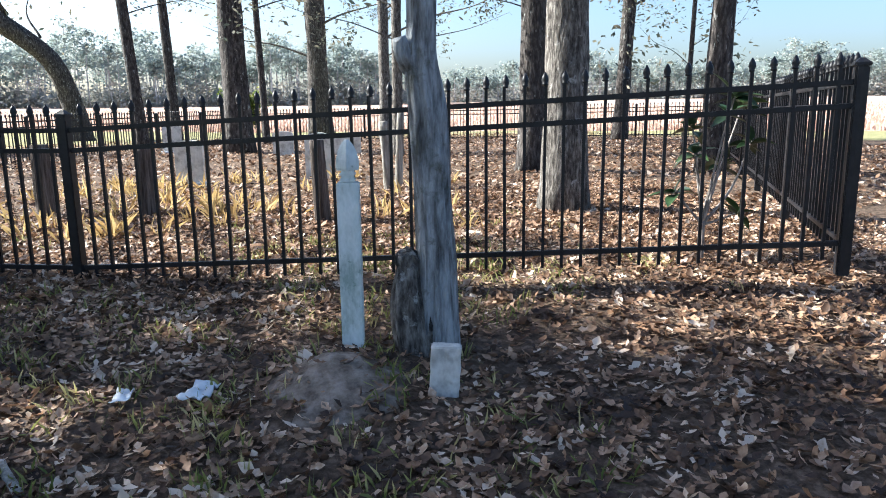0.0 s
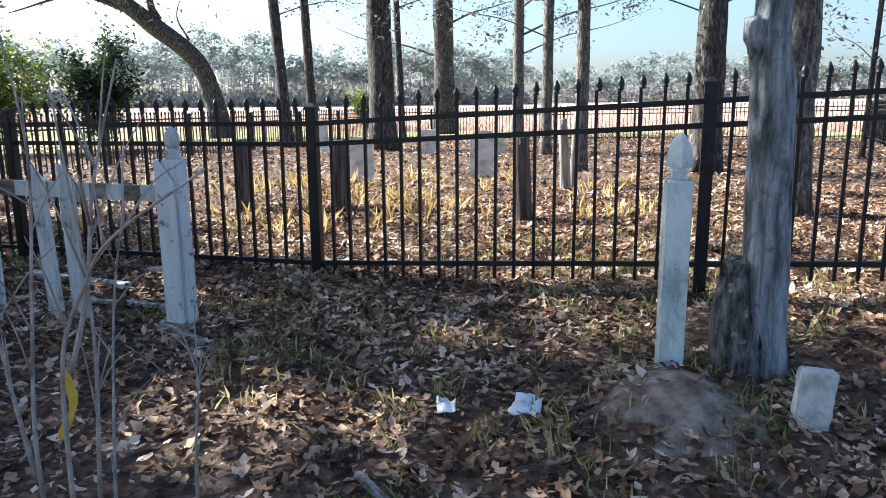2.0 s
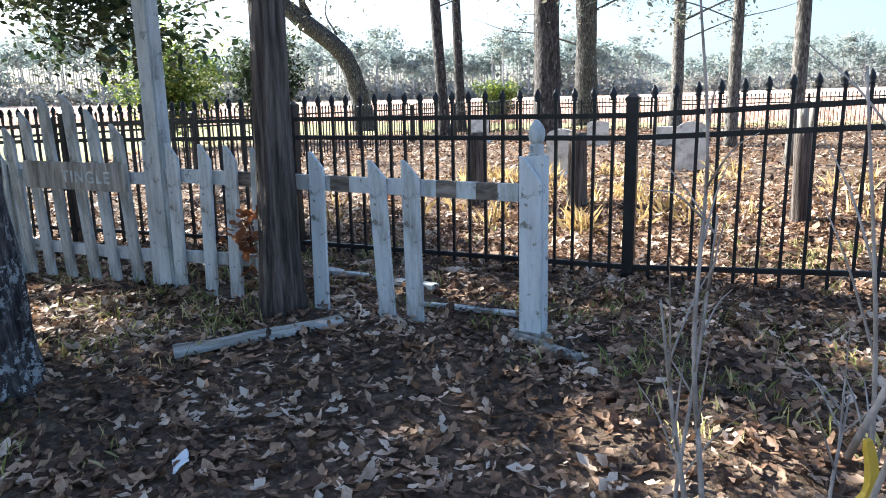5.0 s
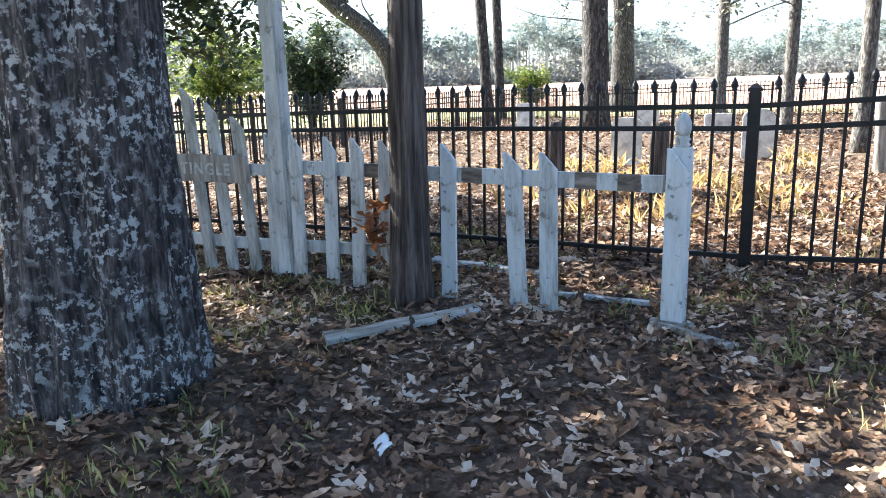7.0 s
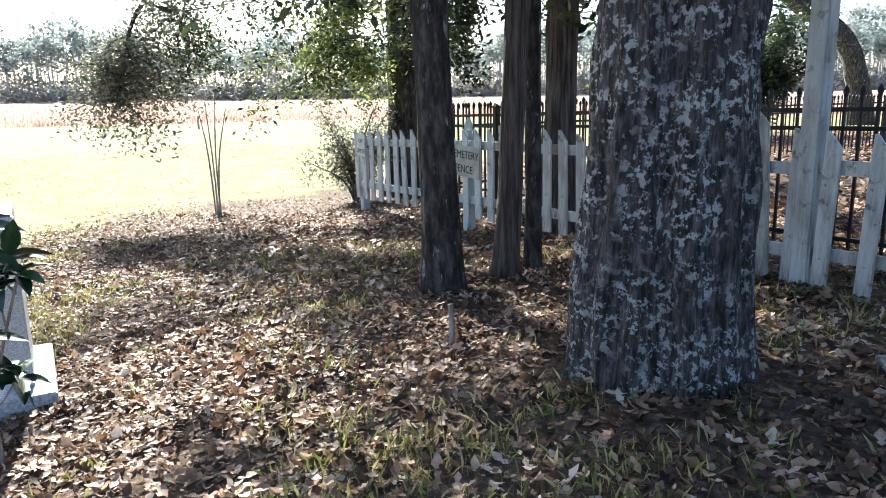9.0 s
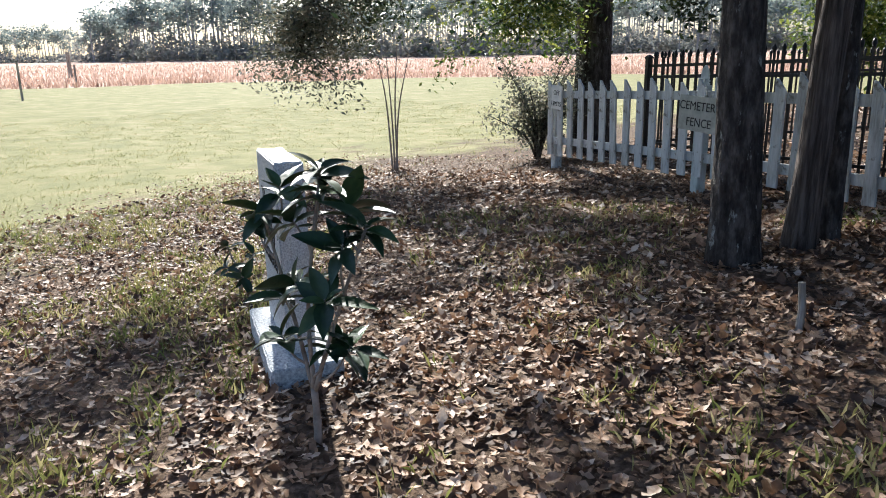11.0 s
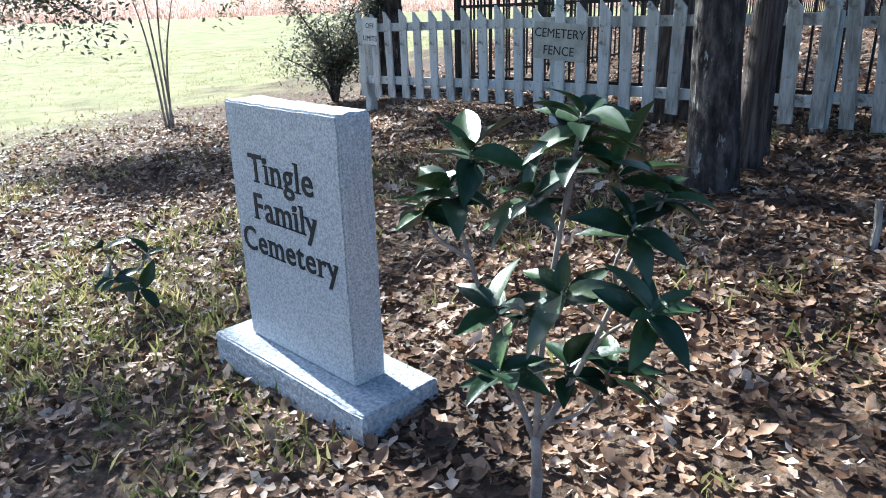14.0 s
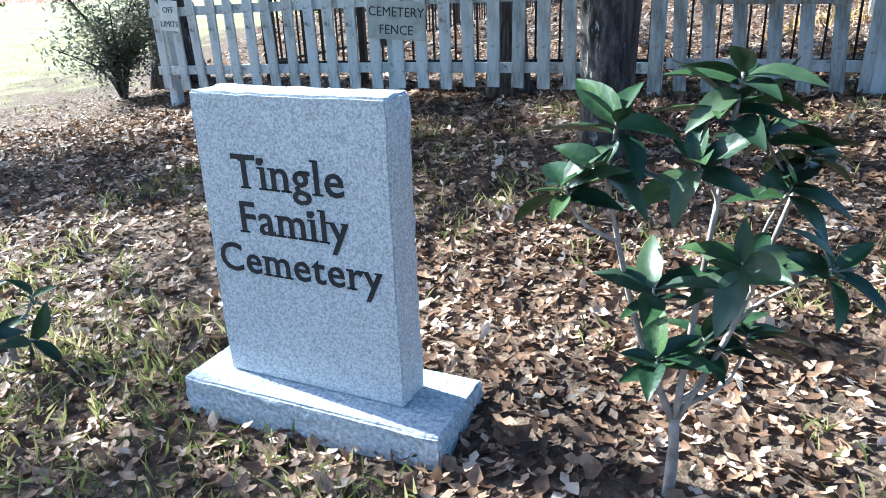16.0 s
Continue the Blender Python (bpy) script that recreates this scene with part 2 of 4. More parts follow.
def box_bm(bm, sx, sy, sz, m=None, bevel=0.0):
    """A bevelled block standing on z = 0 of the pose m."""
    r = bmesh.ops.create_cube(bm, size=1, matrix=(m or Matrix()) @ Matrix.Translation((0, 0, sz / 2)) @ Matrix.Diagonal((sx, sy, sz, 1)))
    if bevel:
        es = list({e for v in r["verts"] for e in v.link_edges})
        bmesh.ops.bevel(bm, geom=es, offset=bevel, segments=2, affect="EDGES")


def bm_mesh(name, bm, material, smooth=False):
    me = bpy.data.meshes.new(name)
    bm.to_mesh(me)
    bm.free()
    me.materials.append(material)
    if smooth:
        me.polygons.foreach_set("use_smooth", [True] * len(me.polygons))
    return me


def block(name, sx, sy, sz, material, bevel=0.004):
    bm = bmesh.new()
    box_bm(bm, sx, sy, sz, None, bevel)
    return bm_mesh(name, bm, material)


def tube(pts, radii, seg=8, rough=0.0, freq=6.0, ridge=0, cap=True, groove=None):
    """Verts and faces of a tapered tube along pts; rough and ridge shape bark in relief."""
    pts = [Vector(p) for p in pts]
    vs, fs = [], []
    side = None
    for i, p in enumerate(pts):
        d = (pts[min(i + 1, len(pts) - 1)] - pts[max(i - 1, 0)]).normalized()
        if side is None:
            side = d.orthogonal().normalized()
        side = (side - d * side.dot(d)).normalized()
        up = d.cross(side)
        for k in range(seg):
            a = 2 * math.pi * k / seg
            w = side * math.cos(a) + up * math.sin(a)
            r = radii[i]
            if rough:
                r *= 1 + rough * noise.noise(Vector((w.x * freq, w.y * freq, p.z * 2.2 + p.x)))
                if ridge:
                    r *= 1 + 0.05 * math.sin(ridge * a + 2.5 * noise.noise(Vector((p.z * 3.0, a * 2, p.y))))
            if groove is not None:
                gap = (math.atan2(w.y, w.x) - radians(groove) + math.pi) % (2 * math.pi) - math.pi
                r *= 1 - 0.2 * math.exp(-(gap / 0.2) ** 2)
            vs.append(p + w * r)
    for i in range(len(pts) - 1):
        for k in range(seg):
            fs.append((i * seg + k, i * seg + (k + 1) % seg, (i + 1) * seg + (k + 1) % seg, (i + 1) * seg + k))
    if cap:
        fs.append(tuple(range(len(vs) - seg, len(vs))))
        fs.append(tuple(reversed(range(seg))))
    return vs, fs


def spline(ctrl, n):
    """Smooth points through a few control points."""
    c = [Vector(p) for p in ctrl]
    c = [c[0] * 2 - c[1]] + c + [c[-1] * 2 - c[-2]]
    out = []
    for i in range(1, len(c) - 2):
        for j in range(n):
            t = j / n
            p0, p1, p2, p3 = c[i - 1:i + 3]
            out.append(0.5 * (2 * p1 + (p2 - p0) * t + (2 * p0 - 5 * p1 + 4 * p2 - p3) * t * t + (3 * p1 - p0 - 3 * p2 + p3) * t ** 3))
    return out + [c[-2]]


def merge(meshes):
    vs, fs = [], []
    for v, f in meshes:
        o = len(vs)
        vs += v
        fs += [tuple(i + o for i in q) for q in f]
    return vs, fs


def sig(v):
    return 1 / (1 + np.exp(-np.clip(v, -40, 40)))


def gz(x, y):
    """Height of the ground: the graveyard's low rise falls off towards the field."""
    x, y = np.asarray(x, float), np.asarray(y, float)
    z = -0.297 + 0.365 * np.tanh((x + 7 + 0.3 * (y - 3.2)) / 4) + 0.173 * sig(y - 3)
    z = z + 0.1 * np.exp(-((x - 3.6) ** 2 + (y - 3.0) ** 2) / 3.0)
    z = z + 0.13 * np.exp(-((x - 0.55) ** 2 + (y - 2.72) ** 2) / 0.07) + 0.1 * np.exp(-((x + 3.77) ** 2 + (y - 3.7) ** 2) / 0.35)
    z = z + 0.012 * np.sin(3.1 * x + 1.3 * y) * np.sin(2.3 * y - 0.7 * x)
    z = z - 0.09 * np.exp(-((x + 6.2) ** 2 + (y - 6.9) ** 2) / 2.5)
    d = np.hypot(x - 3, y - 12)
    k = sig((d - 24) / 3)
    far = -0.4 + 0.02 * np.clip(d - 24, 0, 150)
    return z * (1 - k) + far * k


def G(x, y, dz=0.0):
    return Vector((x, y, float(gz(x, y)) + dz))


# ---- ground ----
def ground_material():
    m = bpy.data.materials.new("leaf_mould_grass_field")
    m.use_nodes = True
    nt = m.node_tree
    n, link = nt.nodes, nt.links.new
    b = n["Principled BSDF"]
    b.inputs["Roughness"].default_value = 0.95
    b.inputs["Specular IOR Level"].default_value = 0.1
    co = n.new("ShaderNodeTexCoord").outputs["Object"]

    def nz(scale, detail=8.0):
        t = n.new("ShaderNodeTexNoise")
        t.inputs["Scale"].default_value, t.inputs["Detail"].default_value, t.inputs["Roughness"].default_value = scale, detail, 0.65
        link(co, t.inputs["Vector"])
        return t.outputs[0]

    def ramp(src, stops):
        r = n.new("ShaderNodeValToRGB")
        while len(r.color_ramp.elements) < len(stops):
            r.color_ramp.elements.new(0.5)
        for e, (p, c) in zip(r.color_ramp.elements, stops):
            e.position, e.color = p, (*c, 1)
        link(src, r.inputs[0])
        return r.outputs[0]

    mould = ramp(nz(22), [(0.3, (0.035, 0.025, 0.018)), (0.5, (0.12, 0.085, 0.06)), (0.7, (0.27, 0.2, 0.15))])
    green = ramp(nz(1.6), [(0.3, (0.19, 0.19, 0.09)), (0.5, (0.25, 0.24, 0.115)), (0.7, (0.34, 0.3, 0.17))])
    field = ramp(nz(0.25), [(0.3, (0.42, 0.28, 0.21)), (0.5, (0.53, 0.37, 0.29)), (0.7, (0.6, 0.45, 0.36))])

    def mixed(a, c, attr):
        at = n.new("ShaderNodeAttribute")
        at.attribute_name = attr
        add = n.new("ShaderNodeMath")
        add.operation = "ADD"
        link(at.outputs["Fac"], add.inputs[0])
        w = n.new("ShaderNodeMath")
        w.operation = "MULTIPLY_ADD"
        w.inputs[1].default_value, w.inputs[2].default_value = 0.9, -0.45
        link(nz(1.1), w.inputs[0])
        link(w.outputs[0], add.inputs[1])
        r = n.new("ShaderNodeMapRange")
        r.inputs["From Min"].default_value, r.inputs["From Max"].default_value = 0.4, 0.6
        link(add.outputs[0], r.inputs["Value"])
        mx = n.new("ShaderNodeMixRGB")
        link(r.outputs[0], mx.inputs["Fac"])
        link(a, mx.inputs["Color1"])
        link(c, mx.inputs["Color2"])
        return mx.outputs[0]

    link(mixed(mixed(mould, green, "lawn"), field, "crop"), b.inputs["Base Color"])
    bp = n.new("ShaderNodeBump")
    bp.inputs["Strength"].default_value, bp.inputs["Distance"].default_value = 0.8, 0.03
    link(nz(30), bp.inputs["Height"])
    link(bp.outputs[0], b.inputs["Normal"])
    return m


def lawn_at(x, y):
    """0 on the leaf-strewn grove, 1 on the mown grass round it."""
    d1 = (np.asarray(x) + 12.6 + 0.25 * (np.asarray(y) - 8)) / 2.2
    back = (np.hypot((np.asarray(x) - 4) / 15.0, (np.asarray(y) - 12) / 13.5) - 1) * 6
    return np.maximum(sig(-d1), sig(back) * sig((np.asarray(y) - 8) / 1.5))


def crop_edge(a):
    """Distance of the field's edge from the graveyard by bearing (degrees to the left of y)."""
    return 37 + 13 * sig((np.asarray(a) - 2) / 7) + 0.8 * np.sin(np.asarray(a) * 0.4)


def crop_at(x, y):
    x, y = np.asarray(x, float) - 2, np.asarray(y, float) - 6
    return sig((np.hypot(x, y) - crop_edge(np.degrees(np.arctan2(-x, y)))) / 0.6) * sig((y + 18) / 2)


def ground():
    def axis(lo, hi):
        fine = np.arange(lo, hi + 0.01, 0.2)
        out = [1, 2, 3, 4, 5.5, 7, 8.5, 10, 12, 14, 16, 18, 20, 22, 24, 26, 28, 30, 32, 34, 36, 38, 40, 42, 44, 46, 48, 50, 53, 57, 62, 70, 80, 100, 130, 200, 400, 900, 1800]
        return np.r_[[lo - o for o in reversed(out)], fine, [hi + o for o in out]]
    ax, ay = axis(-14, 8), axis(-3, 13)
    X, Y = np.meshgrid(ax, ay)
    Z = gz(X, Y)
    v = np.c_[X.ravel(), Y.ravel(), Z.ravel()]
    nx, ny = len(ax), len(ay)
    i = (np.arange(ny - 1)[:, None] * nx + np.arange(nx - 1)[None]).ravel()
    f = np.c_[i, i + 1, i + 1 + nx, i + nx]
    me = mesh("ground", v.tolist(), f.tolist(), ground_material(), True)
    for nm, fn in (("lawn", lawn_at), ("crop", crop_at)):
        me.attributes.new(nm, "FLOAT", "POINT").data.foreach_set("value", fn(v[:, 0], v[:, 1]).astype(np.float32))
    thing("ground", me, "leaf-strewn earth that gives way to mown grass and a field", "ground", kind="structure")


ground()

# ---- iron fence ----
PC, LC = Vector((3.43, 2.84)), Vector((-7.76, 8.84))
FL, FR = Vector((2.1, 25.6)), Vector((16.0, 18.6))
PICK = mesh("picket", *tube([(0, 0, 0), (0, 0, 0.5), (0, 0, 1.0)], [0.0125] * 3, 4), M_IRON)


def finial_mesh():
    vs, fs = tube([(0, 0, 0), (0, 0, 0.006), (0, 0, 0.012), (0, 0, 0.03), (0, 0, 0.05), (0, 0, 0.075)], [0.012, 0.02, 0.014, 0.021, 0.017, 0.003], 8)
    return mesh("finial", vs, fs, M_IRON, True)


FINIAL = finial_mesh()


def post_mesh():
    bm = bmesh.new()
    box_bm(bm, 0.065, 0.065, 1.13, pose(0, 0, -0.05), 0.005)
    box_bm(bm, 0.078, 0.078, 0.02, pose(0, 0, 1.08), 0.004)
    bmesh.ops.create_cone(bm, cap_ends=True, segments=4, radius1=0.05, radius2=0.012, depth=0.025, matrix=pose(0, 0, 1.112, 0, 0, 45))
    return bm_mesh("post", bm, M_IRON)


POST = post_mesh()


def fence_z(p):
    """Foot of the iron fence: it climbs towards its corner post."""
    s = max(0.0, (p.x + 0.57) / 4.07)
    if p.y < 9 and p.x < 3.6:
        return 0.155 + 0.225 * s - 0.1 * max(0.0, min(1.0, (-3.5 - p.x) / 4.2))
    return float(gz(p.x, p.y))


def iron_run(a, b, za, zb, cuts, group, far=False):
    """Panels and posts between two corners; cuts are the shares of the run at which posts stand."""
    ang = math.degrees(math.atan2(b.y - a.y, b.x - a.x))
    for i in range(len(cuts) - 1):
        p, q = a.lerp(b, cuts[i]), a.lerp(b, cuts[i + 1])
        zp, zq = za + (zb - za) * cuts[i], za + (zb - za) * cuts[i + 1]
        if not far:
            zp, zq = fence_z(p), fence_z(q)
        L = (q - p).length
        panel = empty("iron_fence_panel", pose(p.x, p.y, zp, 0, 0, ang), "black iron fence panel with round finials on its pickets", "fence", group)
        slope = (zq - zp) / L
        for h in (0.11, 0.855, 0.98):
            bm = bmesh.new()
            box_bm(bm, L - 0.06, 0.028, 0.03, None, 0.004)
            me = bm_mesh("rail", bm, M_IRON)
            me.transform(Matrix.Translation((L / 2, 0, h - 0.015 + slope * L / 2)) @ Matrix.Shear("XY", 4, (0, 0)) @ Matrix(((1, 0, 0, 0), (0, 1, 0, 0), (slope, 0, 1, 0), (0, 0, 0, 1))))
            part("rail", me, panel)
        n = round(L / 0.112)
        for k in range(1, n):
            x = L * k / n
            part("picket", PICK, panel, Matrix.Translation((x, 0, slope * x + 0.02)) @ pose(0, 0, 0, random.gauss(0, 0.25), random.gauss(0, 0.25)) @ Matrix.Diagonal((1, 1, 1.05, 1)))
            part("finial", FINIAL, panel, Matrix.Translation((x, 0, slope * x + 1.065)))
    for c in cuts:
        p = a.lerp(b, c)
        z = za + (zb - za) * c if far else fence_z(p)
        thing("fence_post", POST, "square black iron fence post with a low cap", "post", pose(p.x, p.y, z - 0.02, 0, 0, ang), group)


iron_run(PC, LC, 0, 0, [0, 0.182, 0.362, 0.545, 0.727, 0.91, 1.0], "iron fence along the walk")
iron_run(LC, FL, fence_z(LC), 0.1, [i / 8 for i in range(9)], "iron fence beside the field", True)
iron_run(FL, FR, 0.1, 0.2, [i / 7 for i in range(8)], "iron fence at the back", True)
iron_run(PC, FR, fence_z(PC), 0.2, [i / 9 for i in range(10)], "iron fence beside the track", True)

# ---- trees ----
LEAF_T = [(0, -0.5, 0), (0.22, 0, 0.05), (0, 0.5, 0), (-0.22, 0, 0.05)]
LEAF_Q = [(0, 1, 2, 3)]
BASE = Vector((0, 0, 0))


def wanted_shade(x, y):
    """Shade wanted on the ground, 0 open to 1 deep; picks the crown clumps."""
    def blot(cx, cy, rx, ry, turn=0.0):
        c, s_ = math.cos(radians(turn)), math.sin(radians(turn))
        u, v = (x - cx) * c + (y - cy) * s_, (y - cy) * c - (x - cx) * s_
        return np.exp(-((u / rx) ** 2 + (v / ry) ** 2) ** 2)
    deep = blot(-4.9, 2.6, 1.0, 0.8) + blot(-5.7, 3.25, 0.6, 0.22) + blot(-6.4, 3.1, 0.5, 0.3) + blot(-3.6, 3.8, 1.9, 1.0) + blot(-1.2, 6.6, 1.6, 1.2) + blot(2.0, 2.3, 2.6, 0.9) + blot(-0.6, 3.7, 1.4, 0.45) + blot(-2.1, 3.1, 0.9, 0.9) + blot(-5.0, 4.6, 1.2, 0.8) + blot(-7.6, 6.4, 1.2, 0.7) + blot(-4.4, 2.2, 1.0, 0.7) + blot(-10.7, 6.9, 1.0, 0.5) + blot(-3.0, 6.3, 3.2, 0.9, -28) + blot(0.5, 10.0, 4.0, 1.8) + blot(5.5, 9.5, 3.0, 2.0)
    lit = 1.2 * blot(-0.3, 2.6, 1.1, 0.5) + blot(-7.6, 5.1, 1.0, 0.7) + blot(0.4, 3.4, 0.8, 0.3) + blot(2.2, 5.4, 2.6, 1.3) + blot(-1.1, 4.55, 0.5, 0.25) + blot(-6.6, 4.0, 1.6, 0.9) + blot(-5.8, 2.7, 0.8, 0.4) + blot(-8.6, 3.9, 1.4, 0.9) + blot(-11.5, 4.8, 2.0, 2.2)
    return np.clip(0.24 + 0.38 * deep - 0.34 * lit, 0.0, 1.0)


def foliage(centres, spread, n, size, rs, droop=0.0, tight=True):
    """Placements of n leaves in dense clumps, with open gaps, round the centres."""
    c = np.asarray(centres)
    if tight:
        c = c[rs.integers(0, len(c), 420)] + rs.normal(0, 1, (420, 3)) * np.asarray(spread) * 1.2
        # keep crown clumps by whether their shadow lands where shade is wanted
        fall = (c[:, 2] + BASE.z) / sun_dir.z
        w = wanted_shade(c[:, 0] + BASE.x - sun_dir.x * fall, c[:, 1] + BASE.y - sun_dir.y * fall)
        c = c[rs.random(420) < w]
        n = int(n * min(1.0, 1.7 * len(c) / 420))
        spread = np.asarray(spread) * 0.55
    idx = rs.integers(0, len(c), n)
    off = rs.normal(0, 1, (n, 3)) * np.asarray(spread)
    off[:, 2] -= droop * rs.random(n)
    return turns(rs.random(n) * 6.28, rs.normal(0, 0.9, n), rs.random(n) * 6.28, size * (0.6 + 0.8 * rs.random(n)), c[idx] + off)


def tree(name, base, ctrl, radii, bark, label, limbs=(), leaf=None, seg=20, ridge=9, flare=1.5, rough=0.12, groove=None):
    """A trunk along control points (offsets from the base), limbs of their own and a crown of many leaves."""
    base = Vector(base)
    BASE.xyz = base
    ob = empty(name, Matrix.Translation(base), label, "tree")
    cs = [Vector((c[0], c[1], c[2])) for c in ctrl]
    n = 10
    pts = spline(cs, n)
    rad = []
    for i in range(len(pts)):
        u = i / n
        k = min(int(u), len(radii) - 2)
        r = radii[k] + (radii[k + 1] - radii[k]) * min(u - k, 1)
        rad.append(r * (1 + (flare - 1) * math.exp(-max(pts[i].z, 0) / (1.6 * radii[0] + 0.06))))
    v, f = tube(pts, rad, seg, rough, 4.0, ridge, True, groove)
    part("trunk", mesh("trunk", v, f, bark, True), ob)
    tips = []
    for lc, r0 in limbs:
        lp = spline(lc, 6)
        v, f = tube(lp, [r0 * (1 - 0.85 * i / (len(lp) - 1)) for i in range(len(lp))], 8, 0.1, 4)
        part("limb", mesh("limb", v, f, bark, True), ob)
        tips += [tuple(p) for p in lp[len(lp) // 3:]]
    if leaf:
        m, count, size, spread, droop, seed, cents = leaf
        rs = np.random.default_rng(seed)
        part("crown", strewn("crown", LEAF_T, LEAF_Q, foliage(cents or tips, spread, count, size, rs, droop), m), ob)
    return ob


def straight(h, lean=(0, 0), bow=0.0):
    return [(0, 0, -0.08), (lean[0] * 0.3 * h + bow, lean[1] * 0.3 * h, 0.3 * h), (lean[0] * 0.65 * h, lean[1] * 0.65 * h, 0.65 * h), (lean[0] * h, lean[1] * h, h)]




def limbs_for(rs, h0, h1, n, length, r, lean=(0, 0), rise=0.3):
    out = []
    for i in range(n):
        h = h0 + (h1 - h0) * (i + rs.random() * 0.6) / n
        a = rs.random() * 6.28
        L = length * (0.6 + 0.6 * rs.random())
        o = Vector((lean[0] * h, lean[1] * h, h))
        d = Vector((math.cos(a), math.sin(a), 0))
        out.append(([o, o + d * L * 0.35 + Vector((0, 0, rise * L * 0.4)), o + d * L * 0.7 + Vector((0, 0, rise * L * 0.6)), o + d * L + Vector((0, 0, rise * L + rs.normal(0, 0.2)))], r * (0.6 + 0.5 * rs.random())))
    return out


rs = np.random.default_rng(5)
OAK_L, CEDAR_L = "tall tree with furrowed bark and sparse winter leaves", "cedar trunk with shaggy bark and dark drooping foliage"
# high crowns, out of view, are sized and leafed to shade the ground below
# the great tree beside the walk
tree("oak_tree", G(-3.77, 3.75, -0.05), [(0, 0, 0), (0.0, 0, 0.5), (0.02, 0.02, 1.6), (0, 0.05, 4.5), (0.1, 0.1, 9)], [0.305, 0.3, 0.295, 0.27, 0.18], M_LICHEN, "massive old oak with dark bark blotched by pale lichen", limbs_for(rs, 4.2, 8.8, 11, 5.0, 0.09), (M_LEAFG, 12000, 0.21, (0.34, 0.34, 0.26), 0.3, 11, None), 72, 13, 1.22, 0.12, -79)
tree("cedar_tree", G(-2.58, 4.74, -0.03), straight(7.5, (0.012, 0.0)), [0.1, 0.085, 0.07, 0.04], M_BARKB, "slender cedar with stringy brown bark beside the picket fence", limbs_for(rs, 3.0, 7, 10, 1.8, 0.025), (M_LEAFG, 7000, 0.14, (0.22, 0.22, 0.16), 0.3, 12, None), 24, 9, 1.4, 0.16)
tree("cedar_tree", G(-5.38, 4.76, -0.03), straight(8.5, (-0.045, 0.005)), [0.118, 0.105, 0.09, 0.05], M_BARK, CEDAR_L, limbs_for(rs, 2.5, 8, 11, 3.0, 0.035, (-0.02, 0.02), -0.02), (M_LEAFG, 12000, 0.13, (0.28, 0.28, 0.16), 0.5, 13, None), 28, 9, 1.35, 0.14)
tree("cedar_tree", G(-5.17, 5.22, -0.03), straight(8, (0.055, 0.01), -0.02), [0.082, 0.075, 0.06, 0.04], M_BARKB, "leaning cedar with reddish-brown bark in front of the pickets", limbs_for(rs, 3.0, 7.5, 9, 2.2, 0.03), (M_LEAFG, 7000, 0.14, (0.22, 0.22, 0.14), 0.5, 14, None), 24, 9, 1.35, 0.14)
tree("cedar_tree", G(-5.06, 5.45, -0.03), straight(7, (-0.01, 0.0)), [0.058, 0.052, 0.045, 0.03], M_BARK, "thin dark cedar growing beside a leaning one", limbs_for(rs, 3.0, 6.5, 7, 1.8, 0.025), (M_LEAFG, 5000, 0.14, (0.22, 0.22, 0.14), 0.5, 15, None), 20, 9, 1.35, 0.14)
tree("cedar_tree", G(-5.51, 7.06, -0.03), straight(8, (0.0, 0.02)), [0.15, 0.13, 0.1, 0.06], M_BARKB, "stout cedar standing behind the picket fence", limbs_for(rs, 2.2, 7.5, 12, 2.4, 0.035, (0, 0), -0.05), (M_LEAFG, 8000, 0.12, (0.24, 0.24, 0.14), 0.5, 16, None), 24, 9, 1.5, 0.14)
tree("cedar_tree", G(-8.95, 9.75, -0.03), straight(13, (-0.01, 0.01)), [0.24, 0.21, 0.16, 0.08], M_BARK, "double-stemmed dark tree behind the end of the picket fence", limbs_for(rs, 3.0, 11.5, 24, 6.0, 0.06, (0, 0), 0.08), (M_LEAFG, 16000, 0.17, (0.28, 0.28, 0.2), 0.3, 17, None), 28, 9, 1.5, 0.14)


def grove(name, x, y, dia, h, lean, bark, seed, label, count=1500, lo=0.3, r=3.0, lmat=None):
    q = np.random.default_rng(seed)
    return tree(name, G(x, y, -0.04), straight(h, lean), [dia / 2, dia * 0.45, dia * 0.36, dia * 0.16], bark, label, limbs_for(q, h * lo * 0.8, h * 0.95, 13, r, min(0.06, dia * 0.11), lean), (lmat or M_LEAFO, int(count * 4.5), 0.11, (0.3, 0.3, 0.26), 0.3, seed, None) if count else None, 20, 9, 1.4, 0.12)


grove("oak_tree", 3.55, 6.1, 0.4, 13, (0.0, 0.0), M_BARKG, 21, "thick oak with scaly grey bark inside the iron fence", 2600, 0.2)
grove("oak_tree", 5.35, 10.2, 0.42, 13, (0.0, 0.0), M_BARK, 22, OAK_L, 1500, 0.35)
grove("pine_tree", 1.49, 17.57, 0.58, 18, (-0.012, 0), M_BARK, 23, "tall straight pine with dark plated bark", 900, 0.5)
grove("oak_tree", 6.49, 33.31, 0.95, 20, (-0.01, 0), M_BARK, 24, OAK_L, 3000, 0.2, 6)
grove("young_tree", -0.7, 20.27, 0.3, 12, (-0.06, 0), M_BARK, 25, "thin leaning tree trunk with few leaves", 900, 0.35)
grove("young_tree", 0.16, 25.29, 0.32, 13, (-0.03, 0), M_BARK, 26, "thin dark tree trunk with few leaves", 900, 0.4)
grove("young_tree", 2.61, 21.59, 0.2, 12, (-0.03, 0), M_BARK, 27, "very thin dark tree with sparse leaves", 900, 0.3)
